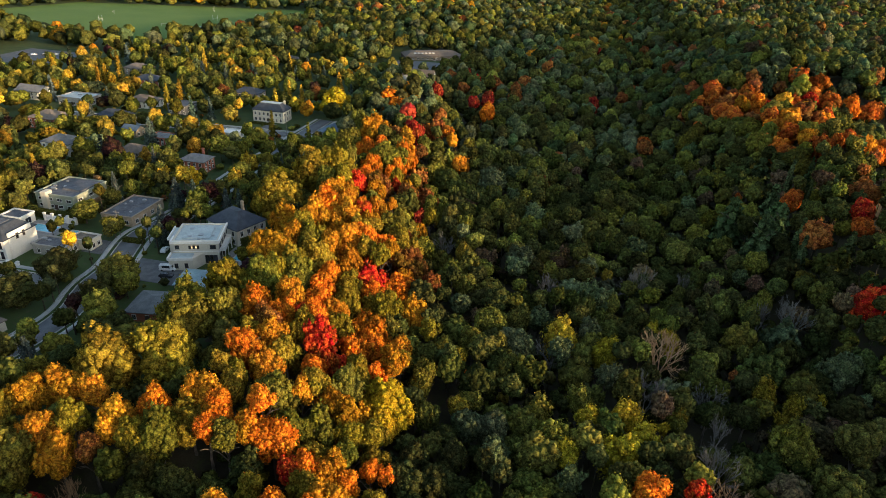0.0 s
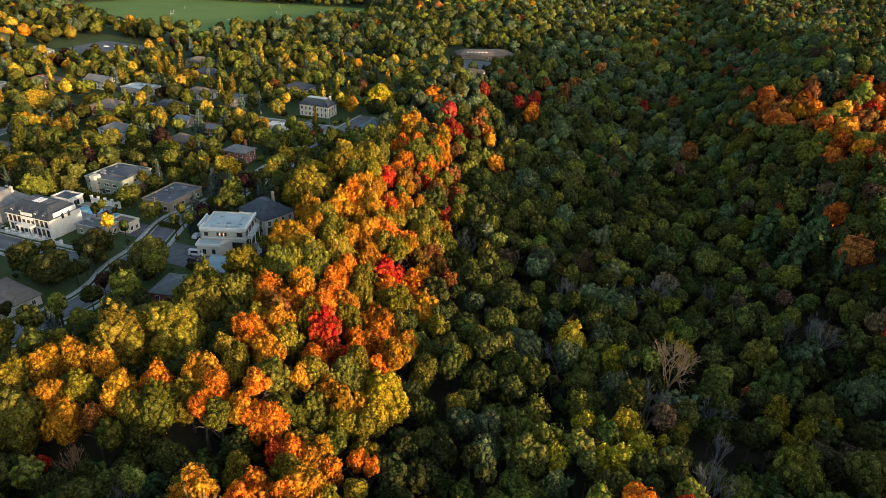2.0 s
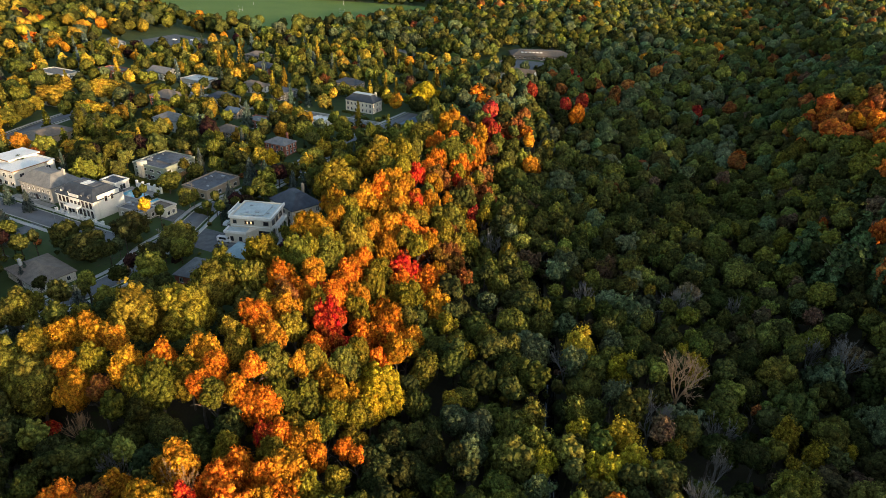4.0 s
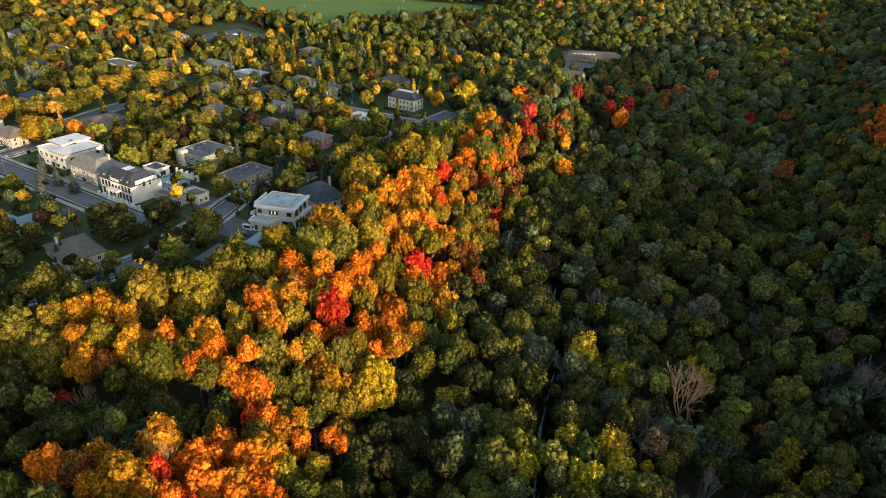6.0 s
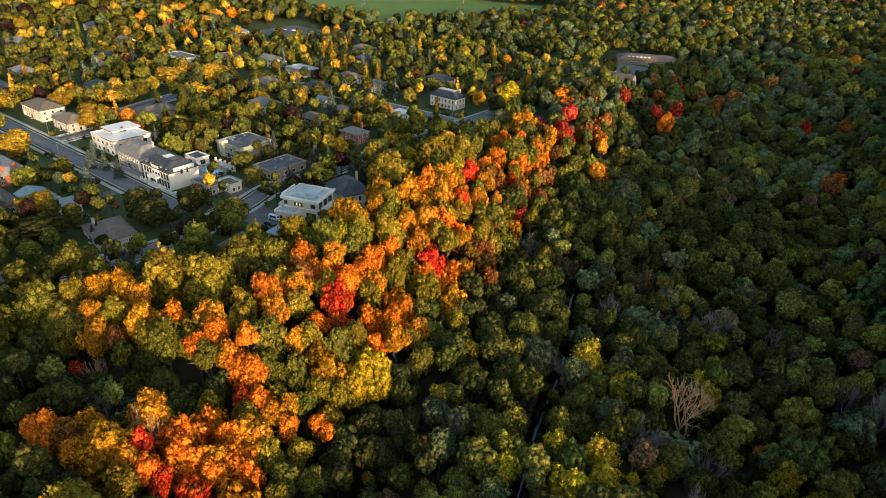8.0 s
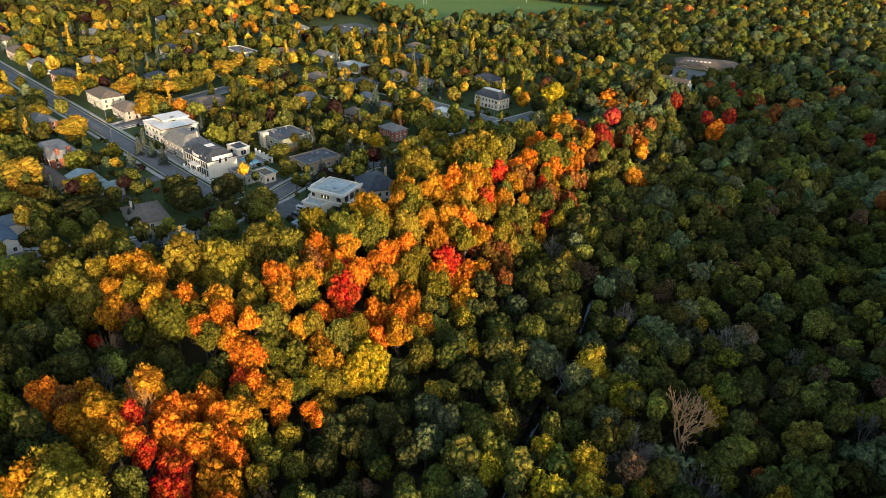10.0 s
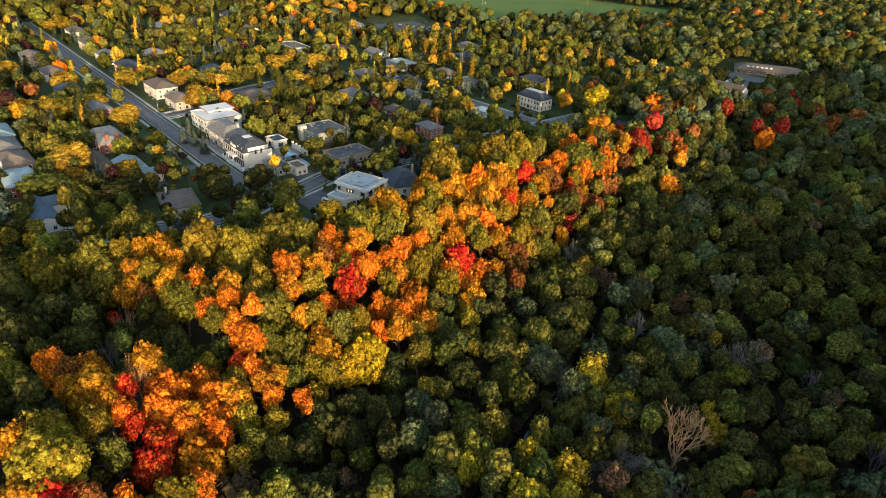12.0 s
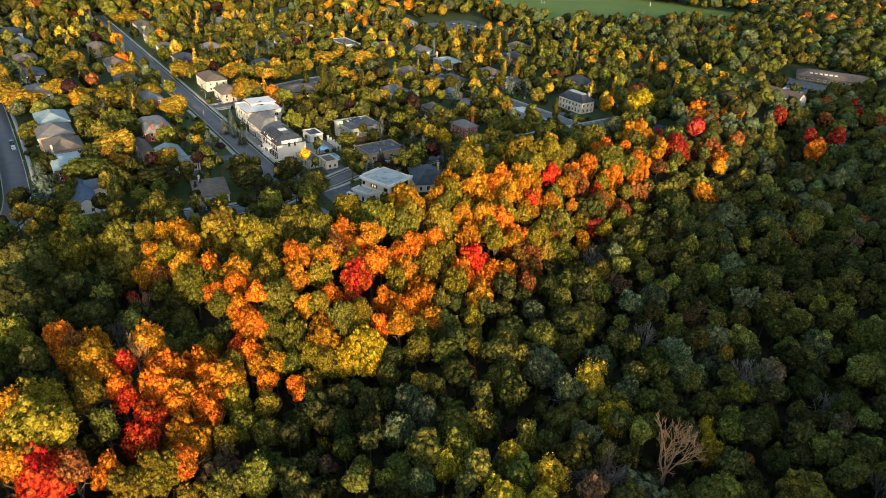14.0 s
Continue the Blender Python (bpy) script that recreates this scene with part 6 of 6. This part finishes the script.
def woods(name, label, spots, kits, trunks=False, tone=1.0):
    """Many trees in one mesh: spots are rows of x, y, height, radius and colour name."""
    vs, fs, ts, n = [], [], [], 0
    rr = np.random.default_rng(len(spots))
    for x, y, h, rad, c in spots:
        v, f = kits[rr.integers(len(kits))][:2]
        a = rr.uniform(0, 6.283)
        ca, sa = math.cos(a), math.sin(a)
        spire = kits is PINE_KIT or kits is FAR_SPIRE
        rz = h * 0.33 if spire else min(rad * 1.08, h * 0.48)
        w = np.stack([(v[:, 0] * ca - v[:, 1] * sa) * rad + x, (v[:, 0] * sa + v[:, 1] * ca) * rad + y, v[:, 2] * rz + float(land(x, y)) + (0.5 if spire else h - rz)], -1)
        col = np.array(COLOUR[c]) * tone * rr.uniform(0.55, 1.45) * rr.uniform(0.9, 1.1, 3)
        if trunks:
            up = np.array([[math.cos(q * 1.2566), math.sin(q * 1.2566)] for q in range(5)])
            tz = float(land(x, y))
            w = np.concatenate([w, np.column_stack([up * 0.24 + (x, y), np.full(5, tz - 0.3)]), np.column_stack([up * 0.12 + (x, y), np.full(5, tz + h * 0.7)])])
            m0 = len(v)
            f = np.concatenate([f, [(m0 + q, m0 + (q + 1) % 5, m0 + 5 + (q + 1) % 5) for q in range(5)], [(m0 + q, m0 + 5 + (q + 1) % 5, m0 + 5 + q) for q in range(5)]])
        vs.append(w)
        fs.append(f + n)
        tn = np.tile(np.append(col, 1.0), (len(w), 1))
        if trunks:
            tn[-10:] = (0.10, 0.08, 0.06, 1)
        ts.append(tn)
        n += len(w)
    me = quick_mesh(name, np.concatenate(vs), np.concatenate(fs), LEAF_WOODS, np.concatenate(ts))
    me.polygons.foreach_set("use_smooth", np.ones(len(me.polygons), dtype=bool))
    return tagged(new(name, me), label, "woods", kind="stuff")




def is_pine(s):
    return s[4] == "pineg"


WILD_LABEL = {"ravine": "dark green leafy woods on the ravine floor", "slope": "dark green and rusty woods on the shaded hillside", "crest": "rust-orange woods along the hill crest", "ridge_far": "turning woods along the ravine rim", "suburb": "leafy garden trees between the houses"}
for z, rows in wild.items():
    woods(z + "_woods", WILD_LABEL[z], [s for s in rows if not is_pine(s)], WOOD_KIT, True)
    pines = [s for s in rows if is_pine(s)]
    if pines:
        woods("pine_woods", "soft green pines among the leafy trees", pines, PINE_KIT, True)

woods("sapling_woods", "slim young trees between the tall ones", sapling, [crown_arrays(150 + i, 60, 36, 0.16, 1.3, lobes=8, fine=1, clump=OCTA_V, over=1.9) for i in range(4)], True)

# undergrowth
BUSH_KIT = [crown_arrays(160 + i, 24, 9, 0.3, 1.0, lobes=6, fine=0, clump=OCTA_V) for i in range(4)]
r = np.random.default_rng(77)
bushes = []
for _ in range(1900):
    x, y = r.uniform(-125, 120), r.uniform(25, 345)
    if zone_of(x, y) == "suburb" or float(west_edge(y)) - 22 > x:
        continue
    h = r.uniform(1.2, 4.0)
    bushes.append((x, y, h, h * r.uniform(0.45, 0.75), choose(r, [("dark", 50), ("green", 40), ("brown", 10), ("olive", 8)])))
woods("undergrowth", "dark green bushes and saplings under the trees", bushes, BUSH_KIT)
r = np.random.default_rng(78)
garden = []
for _ in range(1100):
    x, y = r.uniform(-300, -90), r.uniform(50, 345)
    h = r.uniform(1.0, 3.2)
    if zone_of(x, y) == "suburb" and not near_street(x, y, 0.5) and not any(a < x < b and c < y < d for a, b, c, d in HOUSES):
        garden.append((x, y, h, h * r.uniform(0.5, 0.8), choose(r, [("dark", 30), ("green", 50), ("lime", 12), ("olive", 14), ("wine", 4), ("rust", 4)])))
woods("garden_shrubs", "garden shrubs beside the houses", garden, BUSH_KIT)
print("trees", len(planted), {k: len(v) for k, v in wild.items()})

# haze put into colour: grey and pineg crowns take a larger share far off
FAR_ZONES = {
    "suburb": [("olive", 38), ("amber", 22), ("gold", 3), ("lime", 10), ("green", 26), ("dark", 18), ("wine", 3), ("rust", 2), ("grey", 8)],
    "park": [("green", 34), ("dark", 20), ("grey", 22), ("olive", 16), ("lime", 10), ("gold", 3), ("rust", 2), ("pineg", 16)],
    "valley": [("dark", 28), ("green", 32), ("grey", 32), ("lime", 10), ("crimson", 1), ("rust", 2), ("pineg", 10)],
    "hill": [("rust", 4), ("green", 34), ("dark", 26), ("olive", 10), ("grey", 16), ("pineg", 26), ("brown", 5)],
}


def in_field(x, y):
    """Whether a tree at x, y would stand on the sports field or its near margin."""
    hit = False
    for (x1, y1), (x2, y2) in zip(FIELD_EDGE, FIELD_EDGE[1:] + FIELD_EDGE[:1]):
        if (y1 > y) != (y2 > y) and x < (x2 - x1) * (y - y1) / (y2 - y1) + x1:
            hit = not hit
    return hit


FIELDS = [(-490, -400, 410, 490), (-172, -124, 515, 575)]


def far_zone(x, y):
    if x < -120 - 0.06 * y:
        return "suburb" if y < 520 else "park"
    if x < 30:
        return "valley" if y < 620 else "park"
    return "hill"


spots = {"middle": [], "distant": [], "spire": []}
seen = [(x, y) for x, y, _ in planted]
r = np.random.default_rng(5)
cell = {}
for k in range(99000):
    ang, d = r.uniform(-0.5, 1.66), math.sqrt(r.uniform(300 ** 2, 640 ** 2) if k < 32000 else r.uniform(640 ** 2, 1160 ** 2))
    if k >= 92000:
        ang, d = r.uniform(-0.75, 0.4), math.sqrt(r.uniform(1160 ** 2, 1500 ** 2))
    x, y = 40 - math.sin(ang) * d, 25 + math.cos(ang) * d
    near = d < 640
    gap = (7.4 if x > -60 and y < 560 else 8.4) if near else 11.5 if d < 1160 else 15.5
    if d < 330 and x > -260 and y < 340:
        continue
    if y < 20 or in_front(x, y) or in_field(x, y) or in_field(x, y + 14) or near_street(x, y, 3) or any(a - 4 < x < b + 4 and c - 4 < y < e + 4 for a, b, c, e in FIELDS + KEEP_OUT):
        continue
    q = (int(x // 16), int(y // 16))
    if any(math.hypot(px - x, py - y) < gap for i in (-1, 0, 1) for j in (-1, 0, 1) for px, py in cell.get((q[0] + i, q[1] + j), ())):
        continue
    cell.setdefault(q, []).append((x, y))
    if near and far_zone(x, y) == "suburb" and r.random() < 0.2:
        spots["spire"].append((x, y, r.uniform(10, 17), r.uniform(2.6, 3.8), choose(r, [("blue", 30), ("dark", 20), ("amber", 26), ("olive", 34)])))
        continue
    if near and far_zone(x, y) == "suburb":
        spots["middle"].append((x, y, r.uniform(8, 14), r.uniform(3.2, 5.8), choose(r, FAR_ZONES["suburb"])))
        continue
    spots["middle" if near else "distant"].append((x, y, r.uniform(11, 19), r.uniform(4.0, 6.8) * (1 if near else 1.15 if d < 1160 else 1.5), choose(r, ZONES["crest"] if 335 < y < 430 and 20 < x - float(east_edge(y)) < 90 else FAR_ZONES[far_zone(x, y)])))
# the woods and gardens below and behind the camera's way
for x in np.arange(-255, 190, 8.6):
    for y in np.arange(-70, 24, 8.6):
        px, py = x + r.uniform(-3, 3), y + r.uniform(-3, 3)
        if free(px, py, 3.2, 0.7):
            spots["middle"].append((px, py, r.uniform(11, 18), r.uniform(4.0, 6.4), choose(r, ZONES[zone_of(px, py)])))
print({k: len(v) for k, v in spots.items()})
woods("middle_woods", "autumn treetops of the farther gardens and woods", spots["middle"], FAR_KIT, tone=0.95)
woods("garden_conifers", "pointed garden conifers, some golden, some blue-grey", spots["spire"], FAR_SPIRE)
woods("distant_woods", "distant autumn treetops, haze put into their tints", spots["distant"], TINY_KIT, tone=0.9)
